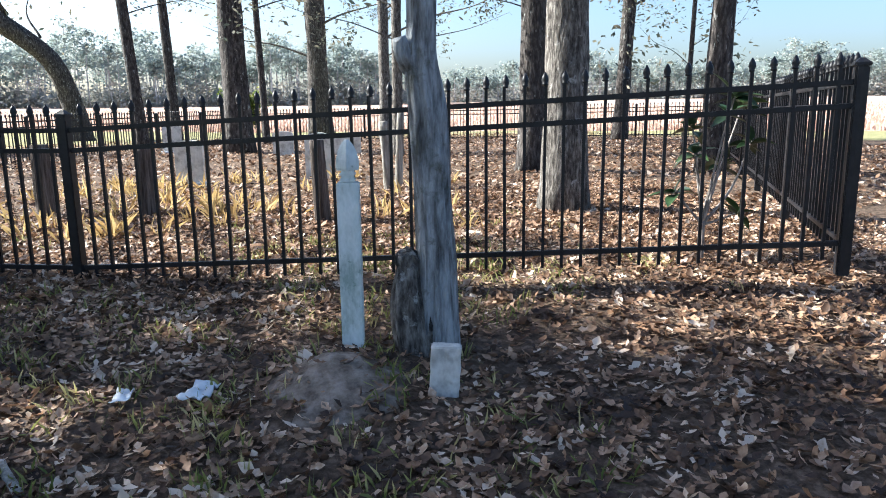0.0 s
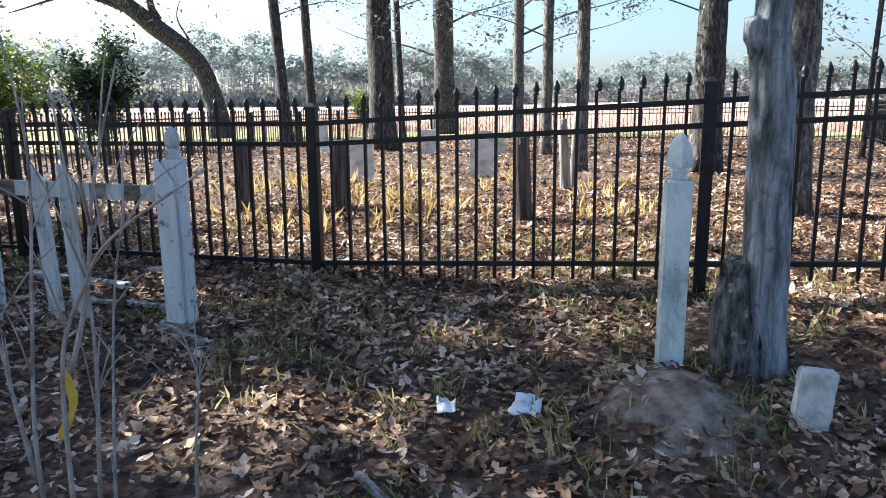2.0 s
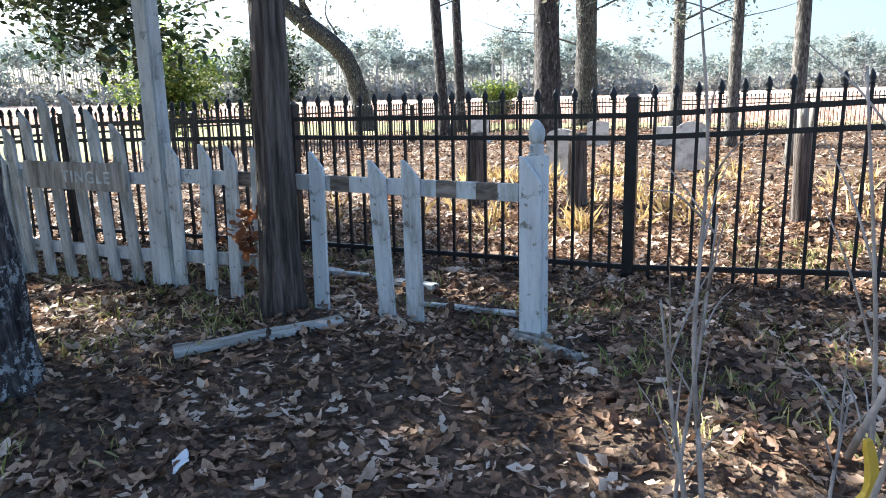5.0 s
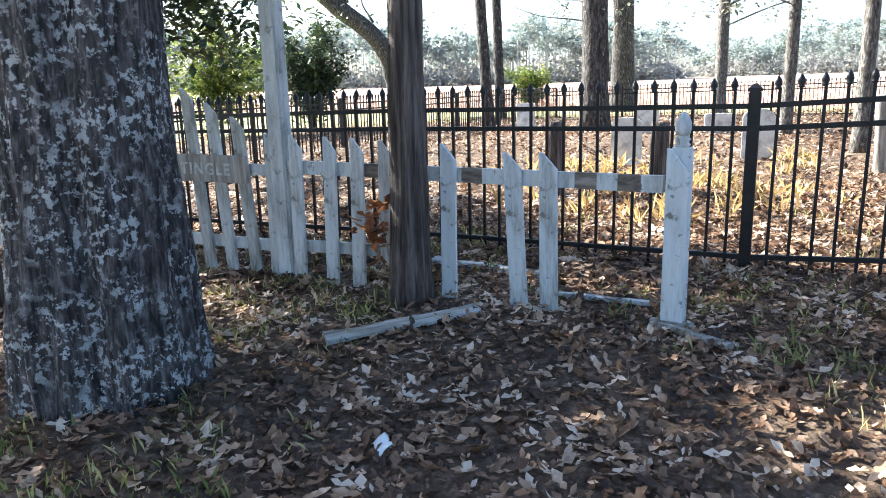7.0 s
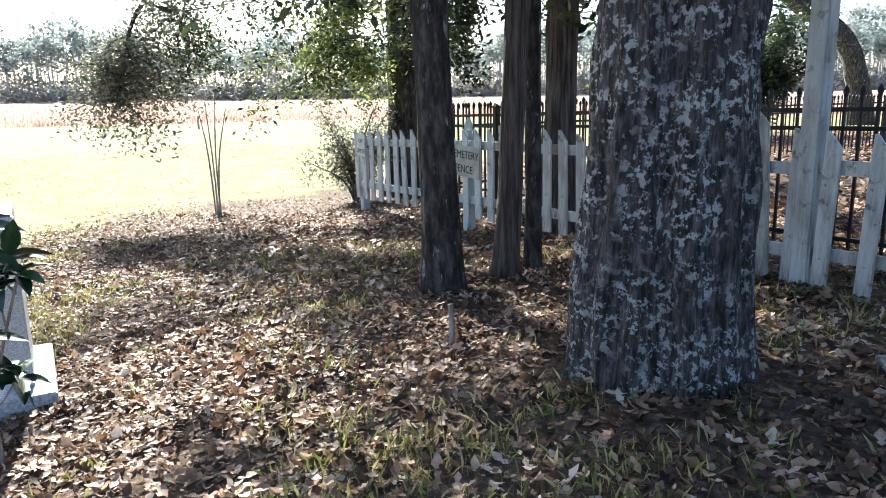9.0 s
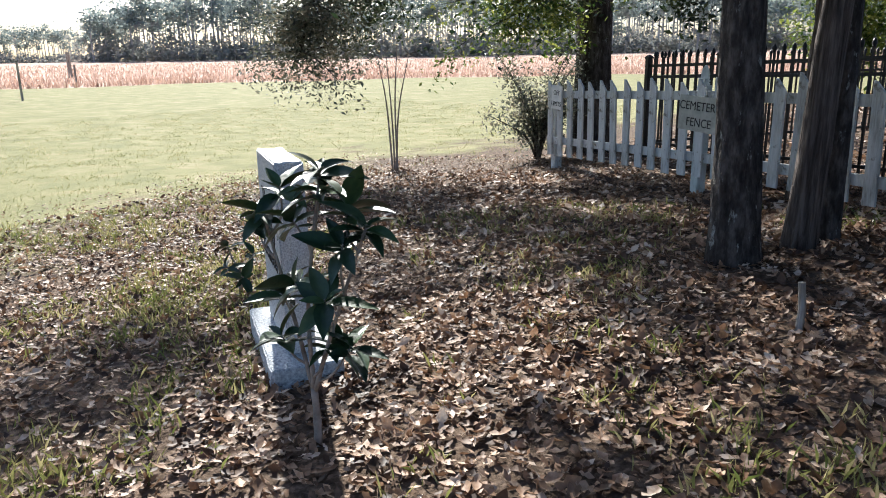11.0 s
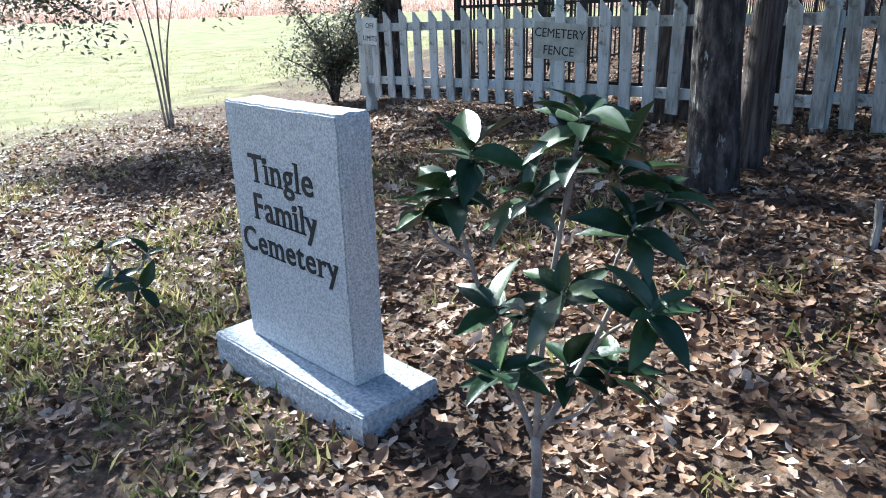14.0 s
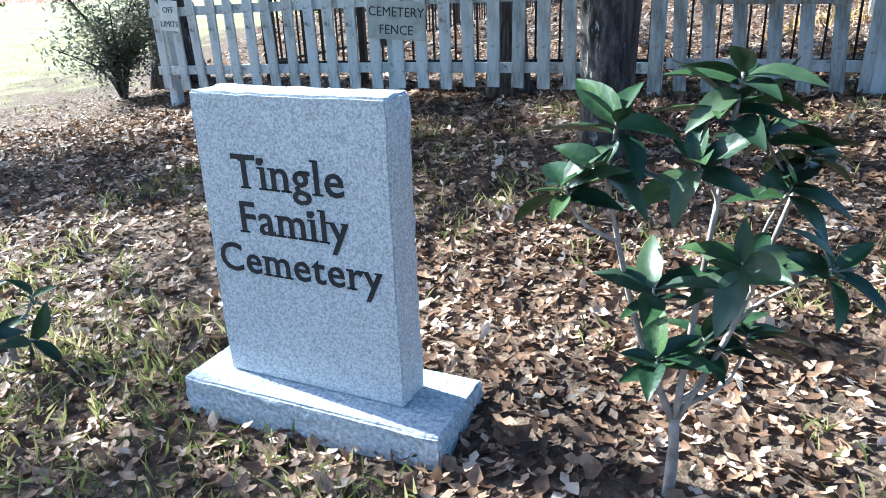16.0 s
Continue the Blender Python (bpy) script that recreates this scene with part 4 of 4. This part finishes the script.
# ---- dead trunk, small markers, graves ----
snag = empty("dead_trunk", Matrix.Translation(G(1.08, 2.98, -0.05)), "silver weathered dead trunk with a broken knotted foot", "dead tree")
v, f = tube(spline([(0, 0, 0), (0.0, 0, 0.5), (-0.03, 0, 1.1), (-0.06, 0, 1.35), (-0.05, 0, 1.6), (-0.075, 0, 2.4)], 12), [0.118, 0.114, 0.11, 0.107, 0.104, 0.1, 0.098, 0.096, 0.094, 0.092, 0.091, 0.09] + [0.088 - 0.0007 * i for i in range(49)], 36, 0.22, 5.0, 11)
part("trunk", mesh("trunk", v, f, M_SNAG, True), snag)
v, f = tube(spline([(-0.09, 0, 0.0), (-0.13, 0.0, 0.25), (-0.12, 0.02, 0.44), (-0.15, 0.0, 0.52)], 8), [0.1 - 0.0025 * i for i in range(25)], 20, 0.4, 6.0, 7)
part("broken_stub", mesh("broken_stub", v, f, M_BARKG, True), snag, None, "dark rotten stub at the foot")
v, f = tube(spline([(-0.05, 0, 1.3), (-0.13, -0.02, 1.36), (-0.16, -0.03, 1.44)], 5), [0.06 - 0.003 * i for i in range(11)], 12, 0.3, 6.0)
part("knot", mesh("knot", v, f, M_SNAG, True), snag)

thing("footstone", bm_mesh("footstone", chipped(0.115, 0.055, 0.27, 2, "xyz", 0.006), M_MARBLE), "small pale square-topped footstone leaning slightly in the leaves", "gravestone", Matrix.Translation(G(0.93, 2.5, -0.06)) @ pose(0, 0, 0, 4, 3, -22))


def headstone(x, y, w, h, t, arch, rot, label, plinth=False):
    ob = empty("headstone", Matrix.Translation(G(x, y, -0.02)) @ pose(0, 0, 0, 0, 0, rot), label, "gravestone", "old graves in the yard")
    n = 10
    prof = [(-w / 2, 0), (w / 2, 0)] + [(w / 2 * math.cos(math.pi * i / n), h - arch + arch * math.sin(math.pi * i / n)) for i in range(n + 1)]
    bm = bmesh.new()
    face = bm.faces.new([bm.verts.new((x_, -t / 2, z_)) for x_, z_ in prof])
    r = bmesh.ops.extrude_face_region(bm, geom=[face])
    bmesh.ops.translate(bm, vec=(0, t, 0), verts=[g for g in r["geom"] if isinstance(g, bmesh.types.BMVert)])
    bmesh.ops.recalc_face_normals(bm, faces=bm.faces)
    part("slab", bm_mesh("slab", bm, M_MARBLE), ob, pose(0, 0, 0.05 if plinth else 0))
    if plinth:
        part("plinth", block("plinth", w * 1.25, t * 2.6, 0.07, M_RAG, 0.006), ob)


headstone(0.2, 10.4, 0.39, 0.6, 0.07, 0.09, -22, "old marble headstone with a gently arched top on a pale plinth", True)
headstone(2.0, 10.5, 0.4, 0.7, 0.08, 0.12, -22, "tall grey headstone with an arched top and dark stains")
headstone(0.0, 18.3, 0.42, 0.62, 0.12, 0.02, -18, "low grey block headstone with a whitened top", True)
headstone(2.3, 16.2, 0.45, 0.55, 0.1, 0.06, -18, "small dark headstone with a flat top")
headstone(3.6, 15.6, 0.6, 0.42, 0.14, 0.02, -18, "broad low grave marker in leaf litter")
headstone(7.2, 13.0, 0.4, 0.6, 0.08, 0.1, -25, "pale arched headstone near the side fence")


def old_post(x, y, r, h, lean, label):
    v, f = tube(spline([(0, 0, -0.05), (lean * 0.4, 0, h * 0.4), (lean, 0, h)], 6), [r * (1.05 - 0.01 * i) for i in range(13)], 14, 0.22, 7.0, 5)
    thing("old_wooden_post", mesh("old_wooden_post", v, f, M_BAREWOOD if "pale" in label else M_BARKB, True), label, "post", Matrix.Translation(G(x, y)), "old posts in the yard")


old_post(-1.21, 7.89, 0.085, 0.72, 0.0, "weathered dark wooden post among the graves")
old_post(-0.27, 7.65, 0.09, 0.7, 0.0, "weathered brown wooden post with a split top")
old_post(1.24, 6.45, 0.07, 0.75, -0.03, "weathered brown wooden post in dry grass")
old_post(2.53, 8.68, 0.06, 0.85, -0.06, "leaning pale wooden stake with peeling bark")
old_post(2.75, 9.0, 0.05, 0.95, 0.05, "pale broken wooden stake beside a leaning one")
v, f = tube([(0, 0, -0.05), (0.004, 0, 0.1), (-0.008, 0, 0.21)], [0.018, 0.016, 0.015], 8, 0.2, 20)
thing("wooden_stake", mesh("wooden_stake", v, f, M_BAREWOOD), "short grey wooden stake driven into the ground", "stake", Matrix.Translation(G(-4.83, 3.89)))

# fallen boards and sticks


def plank(x0, y0, x1, y1, w, t, label, material=M_PLANK):
    a, b = G(x0, y0), G(x1, y1)
    d = b - a
    bm = bmesh.new()
    box_bm(bm, d.length, w, t, None, 0.004)
    bmesh.ops.subdivide_edges(bm, edges=[e for e in bm.edges if e.calc_length() > 0.2], cuts=8, use_grid_fill=True)
    for vv in bm.verts:
        vv.co.y += 0.012 * noise.noise(Vector((vv.co.x * 9, 3, 0)))
        vv.co.z += 0.01 * noise.noise(Vector((vv.co.x * 5, vv.co.y * 9, 1)))
    c = (a + b) / 2
    thing("fallen_plank", bm_mesh("fallen_plank", bm, material), label, "plank", Matrix.Translation((c.x, c.y, c.z + 0.01)) @ Vector((d.x, d.y, d.z)).to_track_quat("X", "Z").to_matrix().to_4x4(), "fallen boards")


plank(-2.98, 4.16, -2.24, 4.43, 0.09, 0.035, "broken whitewashed board lying in the leaves")
plank(-1.42, 4.12, -1.2, 3.82, 0.04, 0.03, "rotted grey strip of wood beside the white post", M_BAREWOOD)
plank(-2.45, 5.5, -1.75, 4.95, 0.07, 0.03, "grey rail fallen behind the picket fence", M_GREYW)
plank(-1.9, 4.7, -1.35, 4.45, 0.05, 0.02, "thin grey lath lying behind the pickets", M_GREYW)
plank(-0.62, 2.55, -0.52, 2.3, 0.03, 0.02, "short rotten stick of pale wood", M_BAREWOOD)
plank(-3.35, 2.5, -3.15, 2.28, 0.03, 0.025, "short broken branch piece in the leaves", M_BAREWOOD)


def scrap(x, y, s, rot, label):
    bm = bmesh.new()
    bmesh.ops.create_grid(bm, x_segments=8, y_segments=8, size=0.5)
    for vv in bm.verts:
        c = vv.co
        k = 1 + 0.25 * noise.noise(Vector((c.x * 3, c.y * 3, s * 40)))
        c.x, c.y = c.x * s * k, c.y * s * 1.7 * k
        c.z = 0.03 + 0.035 * noise.noise(Vector((c.x * 22, c.y * 22, 2 + x)))
    bmesh.ops.solidify(bm, geom=list(bm.faces), thickness=0.003)
    thing("paper_scrap", bm_mesh("paper_scrap", bm, M_RAG, True), label, "litter", Matrix.Translation(G(x, y, 0.01)) @ pose(0, 0, 0, 0, 0, rot))


scrap(0.02, 2.83, 0.1, -30, "crumpled white scrap lying on dead leaves")
scrap(-0.26, 2.9, 0.065, -10, "thin white torn strip lying on dead leaves")
scrap(-2.66, 3.17, 0.05, 20, "pale flattened scrap among oak leaves")

# ---- bare brush beside the walk ----


def brush(base, stems, label, seed, r0=0.0065):
    q = random.Random(seed)
    base = Vector(base)
    ob = empty("bare_shrub", Matrix.Translation(base), label, "shrub")
    for st in stems:
        pts = spline(st, 6)
        parts = [tube(pts, [r0 * (1.1 - 0.75 * i / (len(pts) - 1)) for i in range(len(pts))], 6)]
        for k in range(6):
            i = q.randrange(len(pts) // 4, len(pts) - 1)
            p = pts[i]
            d = Vector((q.gauss(0, 0.7), q.gauss(0, 0.7), q.uniform(0.5, 1.4))).normalized() * q.uniform(0.1, 0.3)
            tw = spline([p, p + d * 0.5 + Vector((0, 0, 0.02)), p + d], 4)
            parts.append(tube(tw, [0.0028 - 0.00025 * j for j in range(len(tw))], 5))
        part("stem", mesh("stem", *merge(parts), M_TWIG, True), ob)
    return ob


brush(G(-1.26, 2.02), [[(0.0, 0, -0.05), (0.01, -0.02, 0.35), (0.04, -0.08, 0.68), (0.09, -0.08, 0.82), (0.17, -0.17, 0.93), (0.34, -0.22, 1.05)], [(0.02, 0.0, 0.6), (0.08, -0.02, 0.8), (0.1, 0.02, 1.0), (0.16, 0.05, 1.25)], [(-0.1, 0.18, -0.05), (-0.12, 0.19, 0.38), (-0.12, 0.27, 0.7), (-0.1, 0.3, 1.05), (-0.13, 0.3, 1.35)], [(-0.05, 0.5, -0.05), (-0.04, 0.52, 0.2), (0.0, 0.51, 0.63), (0.04, 0.55, 0.9)], [(0.03, -0.02, -0.05), (0.06, 0.0, 0.4), (0.07, 0.03, 0.75), (0.03, 0.06, 1.2)], [(-0.13, 0.2, 0.3), (-0.17, 0.22, 0.55), (-0.2, 0.24, 0.8)], [(0.2, 0.3, -0.05), (0.21, 0.32, 0.3), (0.24, 0.33, 0.55)]], "leafless twiggy shrub with pale stems beside the walk", 3, 0.0062)
brush(G(-11.0, 7.95), [[(0, 0, -0.05), (-0.03, 0, 0.8), (-0.1, 0, 1.6)], [(0.05, 0, -0.05), (0.04, 0, 0.9), (0.12, 0, 1.75)], [(-0.04, 0, -0.05), (-0.12, 0, 0.9), (-0.25, 0, 1.5)], [(0.02, 0, -0.05), (0.1, 0, 0.8), (0.3, 0, 1.5)]], "slender leafless sapling clump on the grass edge", 6, 0.014)
tape = tube(spline([(0, 0, 0.18), (0.015, 0, 0.09), (-0.025, 0, 0)], 4), [0.008, 0.012, 0.012, 0.013, 0.012, 0.009, 0.014, 0.016, 0.008], 4)
thing("yellow_tape", mesh("yellow_tape", *tape, M_YELLOW), "strip of yellow tape tied round a bare stem", "tape", Matrix.Translation((-1.235, 1.985, 0.575)) @ Matrix.Scale(0.8, 4))


def mound():
    vs, fs = [(0.52, 2.62, float(gz(0.52, 2.62)) + 0.012)], []
    for r in range(1, 7):
        for k in range(24):
            a = 2 * math.pi * k / 24
            d = r / 6 * 0.32 * (1 + 0.25 * noise.noise(Vector((math.cos(a) * 2, math.sin(a) * 2, 5))))
            x, y = 0.52 + d * math.cos(a), 2.62 + d * math.sin(a)
            vs.append((x, y, float(gz(x, y)) + 0.012 - 0.012 * (r / 6) ** 4 * 1.6 + 0.008 * noise.noise(Vector((x * 14, y * 14, 0)))))
    for k in range(24):
        fs.append((0, 1 + k, 1 + (k + 1) % 24))
        for r in range(5):
            o = 1 + r * 24
            fs.append((o + k, o + 24 + k, o + 24 + (k + 1) % 24, o + (k + 1) % 24))
    thing("soil_mound", mesh("soil_mound", vs, fs, M_DIRT, True), "small mound of bare pale soil at the post", "soil")


mound()


for x, y, h, r in ((-62.3, 25.9, 1.9, 0.16), (-36.2, 12.6, 1.5, 0.05), (-34.6, 28.1, 0.7, 0.06), (-48.0, 20.0, 1.2, 0.06)):
    v, f = tube([(0, 0, -0.1), (0, 0, h * 0.5), (0.02, 0, h)], [r, r * 0.95, r * 0.9], 8, 0.15, 5)
    thing("field_post", mesh("field_post", v, f, M_BAREWOOD), "weathered wooden post at the edge of the field", "post", Matrix.Translation(G(x, y)), "field posts")

# ---- shrubs and overhanging boughs ----


def shrub(name, x, y, ext, n, size, m, label, seed, z0=0.0):
    q = np.random.default_rng(seed)
    ob = empty(name, Matrix.Translation(G(x, y)), label, "shrub")
    tips = []
    for i in range(14):
        a = q.random() * 6.28
        rr = 0.3 + 0.7 * q.random()
        e = Vector((math.cos(a) * ext[0] * rr, math.sin(a) * ext[1] * rr, z0 + ext[2] * (0.35 + 0.65 * q.random())))
        p = spline([(0, 0, -0.05), (e.x * 0.3, e.y * 0.3, e.z * 0.55), e], 5)
        part("stem", mesh("stem", *tube(p, [0.022 * (1 - 0.08 * k) for k in range(len(p))], 6), M_BARK, True), ob)
        tips += [tuple(w) for w in p[4:]]
    part("foliage", strewn("foliage", LEAF_T, LEAF_Q, foliage(tips, (ext[0] * 0.13, ext[1] * 0.13, ext[2] * 0.07), n, size, q, 0.0, False), m), ob)


shrub("evergreen_shrub", -9.4, 9.1, (0.75, 0.75, 1.6), 9000, 0.05, M_LEAFO, "loose evergreen shrub at the picket fence end", 51)
shrub("holly_bush", -5.5, 21.0, (1.15, 1.0, 2.9), 9000, 0.13, M_LEAFG, "rounded dark green bush beyond the iron fence", 52)
shrub("young_evergreen", -8.2, 20.8, (1.8, 1.3, 3.5), 8000, 0.13, M_LEAFY, "airy yellow-green young tree beyond the iron fence", 53)
shrub("yellow_bush", 4.5, 48.4, (1.9, 1.0, 2.5), 6000, 0.2, M_LEAFY, "yellowing bush behind the back fence", 54)


def bough(pts, r, n, size, label, seed, m=M_LEAFG, spread=(0.35, 0.35, 0.3), droop=0.5):
    q = np.random.default_rng(seed)
    return tree_bough(pts, r, n, size, label, q, m, spread, droop)


def tree_bough(pts, r, n, size, label, q, m, spread, droop):
    ob = empty("hanging_bough", Matrix(), label, "bough", "overhanging boughs")
    p = spline(pts, 6)
    parts = [tube(p, [r * (1 - 0.8 * i / (len(p) - 1)) for i in range(len(p))], 8, 0.1, 8)]
    tips = []
    for k in range(34):
        o = p[q.integers(len(p) // 3, len(p))]
        d = Vector((q.normal(0, 0.45), q.normal(0, 0.45), q.normal(-0.25, 0.3)))
        tw = spline([o, o + d * 0.5 + Vector((0, 0, 0.05)), o + d], 4)
        part("twig", mesh("twig", *tube(tw, [r * 0.22 * (1 - 0.09 * i) for i in range(len(tw))], 5), M_BARK, True), ob)
        tips += [tuple(w) for w in tw[3:]]
    part("branch", mesh("branch", *merge(parts), M_BARK, True), ob)
    part("foliage", strewn("foliage", LEAF_T, LEAF_Q, foliage(tips, spread, n, size, q, droop, False), m), ob)
    return ob


bough([(-8.95, 9.75, 4.4), (-10.6, 8.7, 3.9), (-11.75, 7.6, 2.6), (-12.05, 7.3, 1.3)], 0.07, 15000, 0.065, "drooping bough of small dark leaves over the grass", 61, M_LEAFO, (0.17, 0.17, 0.12), 0.25)
bough([(-8.95, 9.75, 4.4), (-10.2, 9.2, 4.1), (-11.4, 8.4, 3.2), (-11.7, 8.1, 2.2)], 0.05, 9000, 0.065, "hanging spray of olive leaves beside a larger bough", 64, M_LEAFG, (0.16, 0.16, 0.12), 0.3)
bough([(-8.95, 9.75, 3.4), (-9.2, 9.1, 2.7), (-9.4, 8.6, 1.7)], 0.04, 9000, 0.07, "yellow-green hanging bough above the shrub", 62, M_LEAFY, (0.12, 0.12, 0.12), 0.2)
# added bough above the view; its leaves only cast shade near the stone
bough([(-8.95, 9.75, 5.0), (-12.0, 9.6, 5.2), (-14.4, 7.6, 5.3), (-13.4, 5.8, 4.8)], 0.09, 3000, 0.11, "unseen high bough added to shade the ground by the headstone", 65, M_LEAFG, (0.2, 0.2, 0.16), 0.2)
bough([(-5.5, 7.06, 3.2), (-6.3, 7.6, 3.0), (-7.3, 8.3, 2.4)], 0.04, 8000, 0.08, "shaggy dark cedar bough above the picket fence", 67, M_LEAFG, (0.12, 0.12, 0.1), 0.3)
bough([(-5.5, 7.06, 3.1), (-5.2, 8.0, 2.9), (-4.8, 9.0, 2.4)], 0.04, 4000, 0.08, "low dark cedar bough behind the picket fence", 68, M_LEAFG, (0.12, 0.12, 0.1), 0.3)
bough([(-5.4, 4.65, 3.4), (-6.4, 5.0, 3.2), (-7.4, 5.6, 2.7)], 0.04, 14000, 0.055, "shaggy cedar bough with dark hanging sprays", 63)

# ---- leaf litter, grass, field ----


def oak_leaf():
    """A lobed leaf, curled a little, as a strip of quads."""
    w = [0.02, 0.17, 0.08, 0.25, 0.16, 0.03]
    vs = []
    for i, a in enumerate(w):
        u = i / (len(w) - 1)
        z = 0.5 * (u - 0.5) ** 2
        vs += [(-a, u - 0.5, z + 1.2 * a * a + 0.2 * a), (0, u - 0.5 + 0.02, z), (a * 0.95, u - 0.47, z + 1.5 * a * a)]
    fs = []
    for i in range(len(w) - 1):
        for k in (0, 1):
            b = i * 3 + k
            fs.append((b, b + 1, b + 4, b + 3))
    return vs, fs




def litter(name, template, quads, n, region, size, seed, keep, material, label, lift=0.016, tilt=0.6):
    q = np.random.default_rng(seed)
    x = region[0] + (region[1] - region[0]) * q.random(n)
    y = region[2] + (region[3] - region[2]) * q.random(n)
    k = q.random(n) < keep(x, y)
    x, y = x[k], y[k]
    n = len(x)
    pos = np.c_[x, y, gz(x, y) + lift * (0.4 + 1.4 * q.random(n))]
    M = turns(q.random(n) * 6.28, q.normal(0, tilt, n), q.random(n) * 6.28, size * (0.55 + 0.8 * q.random(n)), pos)
    thing(name, strewn(name, template, quads, M, material), label, name.split("_")[-1], kind="stuff")


def patch(x, y, s=1.0, o=0.0):
    return 0.5 + 0.5 * np.sin(1.7 * s * x + 0.9 * np.sin(1.3 * s * y + o) + o) * np.sin(1.4 * s * y + 1.1 * np.sin(1.1 * s * x) - o)


def bare(x, y):
    return 1 - 0.92 * np.exp(-((x - 0.5) ** 2 + (y - 2.6) ** 2) / 0.07)


OV, OF = oak_leaf()
grove_keep = lambda x, y: (1 - lawn_at(x, y)) ** 1.5 * bare(x, y) * (0.45 + 0.55 * patch(x, y, 0.8))
litter("fallen_leaves", OV, OF, 100000, (-12.5, 5.5, 0.2, 8.0), 0.07, 71, grove_keep, M_LITTER, "thick litter of dry brown oak leaves")
SV = [(0, -0.5, 0.05), (0.24, -0.05, 0.1), (0, 0.5, 0.06), (-0.22, 0.05, 0.02)]
litter("small_fallen_leaves", SV, LEAF_Q, 170000, (-13.5, 6, -0.5, 9.5), 0.04, 72, grove_keep, M_LITTER, "broken bits of dry leaves")
yard_keep = lambda x, y: (1 - lawn_at(x, y)) * (0.4 + 0.6 * patch(x, y, 0.6, 1.0))
litter("yard_leaves", SV, LEAF_Q, 80000, (-9, 16, 5.0, 27), 0.1, 73, yard_keep, M_LITTER, "dry leaves spread over the graveyard", 0.02, 0.6)

litter("trodden_leaves", SV, LEAF_Q, 45000, (-11, 6, -5, 0.4), 0.07, 74, grove_keep, M_LITTER, "dry leaves covering the trodden ground")

BLADE = [(-0.028, 0, 0), (0.028, 0, 0), (0.022, 0.22, 0.5), (0.0, 0.6, 0.85)]


def grass(name, n, region, size, seed, keep, material, label, clump=0.0):
    q = np.random.default_rng(seed)
    m = max(1, n // 14) if clump else n
    x = region[0] + (region[1] - region[0]) * q.random(m)
    y = region[2] + (region[3] - region[2]) * q.random(m)
    k = q.random(m) < keep(x, y)
    x, y = x[k], y[k]
    if clump:
        x, y = np.repeat(x, 14) + q.normal(0, clump, len(x) * 14), np.repeat(y, 14) + q.normal(0, clump, len(y) * 14)
    m = len(x)
    pos = np.c_[x, y, gz(x, y) - 0.005]
    M = turns(q.random(m) * 6.28, q.normal(0, 0.45, m), q.random(m) * 0.0, size * (0.4 + 0.9 * q.random(m)), pos)
    thing(name, strewn(name, BLADE, LEAF_Q, M, material), label, "grass", kind="stuff")


green_keep = lambda x, y: np.clip((patch(x, y, 0.9, 2.0) - 0.33) * 2.0, 0.02, 1) * (sig((-4.0 - x) / 0.7) * sig((3.2 - y) / 0.5) * 0.75 + 0.2)
grass("grass_tufts", 240000, (-12.5, 3, 0.2, 6.5), 0.075, 81, lambda x, y: green_keep(x, y) * bare(x, y), M_GRASS, "short green and yellowing grass among the leaves", 0.05)
grass("dry_grass_tufts", 12000, (-3.0, 4.5, 5.6, 10.5), 0.2, 82, lambda x, y: 0.5 * patch(x, y, 1.3, 0.5) ** 2 * np.exp(-((x - 0.5) ** 2) / 5.0), M_STRAW, "tufts of dry yellow grass inside the iron fence", 0.05)
grass("lawn_blades", 60000, (-26, -9, 2, 22), 0.05, 83, lambda x, y: lawn_at(x, y) * 0.8, M_GRASS, "mown winter grass beside the grove", 0.1)


def field():
    q = np.random.default_rng(91)
    n = 60000
    a = np.radians(-60 + 165 * q.random(n))
    R = crop_edge(np.degrees(a)) + 70 * q.random(n) ** 1.6
    x, y = 2 - np.sin(a) * R, 6 + np.cos(a) * R
    k = y > -10
    x, y, R = x[k], y[k], R[k]
    pos = np.c_[x, y, gz(x, y) - 0.01]
    n = len(x)
    M = turns(q.random(n) * 6.28, q.normal(0, 0.3, n), np.zeros(n), 0.16 + 0.22 * q.random(n), pos)
    thing("field_stubble", strewn("field_stubble", [(-0.12, 0, 0), (0.12, 0, 0), (0.14, 0.15, 0.6), (0.0, 0.3, 1.0)], LEAF_Q, M, M_FIELD), "reddish-brown standing stalks of a harvested field", "field", kind="stuff")


field()

# rusty leaves caught on a twig by the brown cedar
q = np.random.default_rng(95)
tw = empty("withered_sprig", Matrix.Translation(G(-2.75, 4.88)), "withered sprig of rusty oak leaves against the pickets", "sprig")
part("twig", mesh("twig", *tube(spline([(0.1, -0.1, -0.03), (0.05, -0.05, 0.25), (0.0, -0.02, 0.5)], 4), [0.006] * 9, 5), M_TWIG), tw)
cl = np.array([(0.0, -0.02, 0.5), (0.05, -0.05, 0.4), (-0.05, -0.04, 0.35), (-0.1, -0.05, 0.42), (0.03, -0.06, 0.22)])
part("leaves", strewn("leaves", OV, OF, turns(q.random(26) * 6.28, q.normal(0.9, 0.5, 26), q.random(26) * 6.28, 0.09 + 0.05 * q.random(26), cl[q.integers(0, 5, 26)] + q.normal(0, 0.035, (26, 3))), M_RUST), tw)
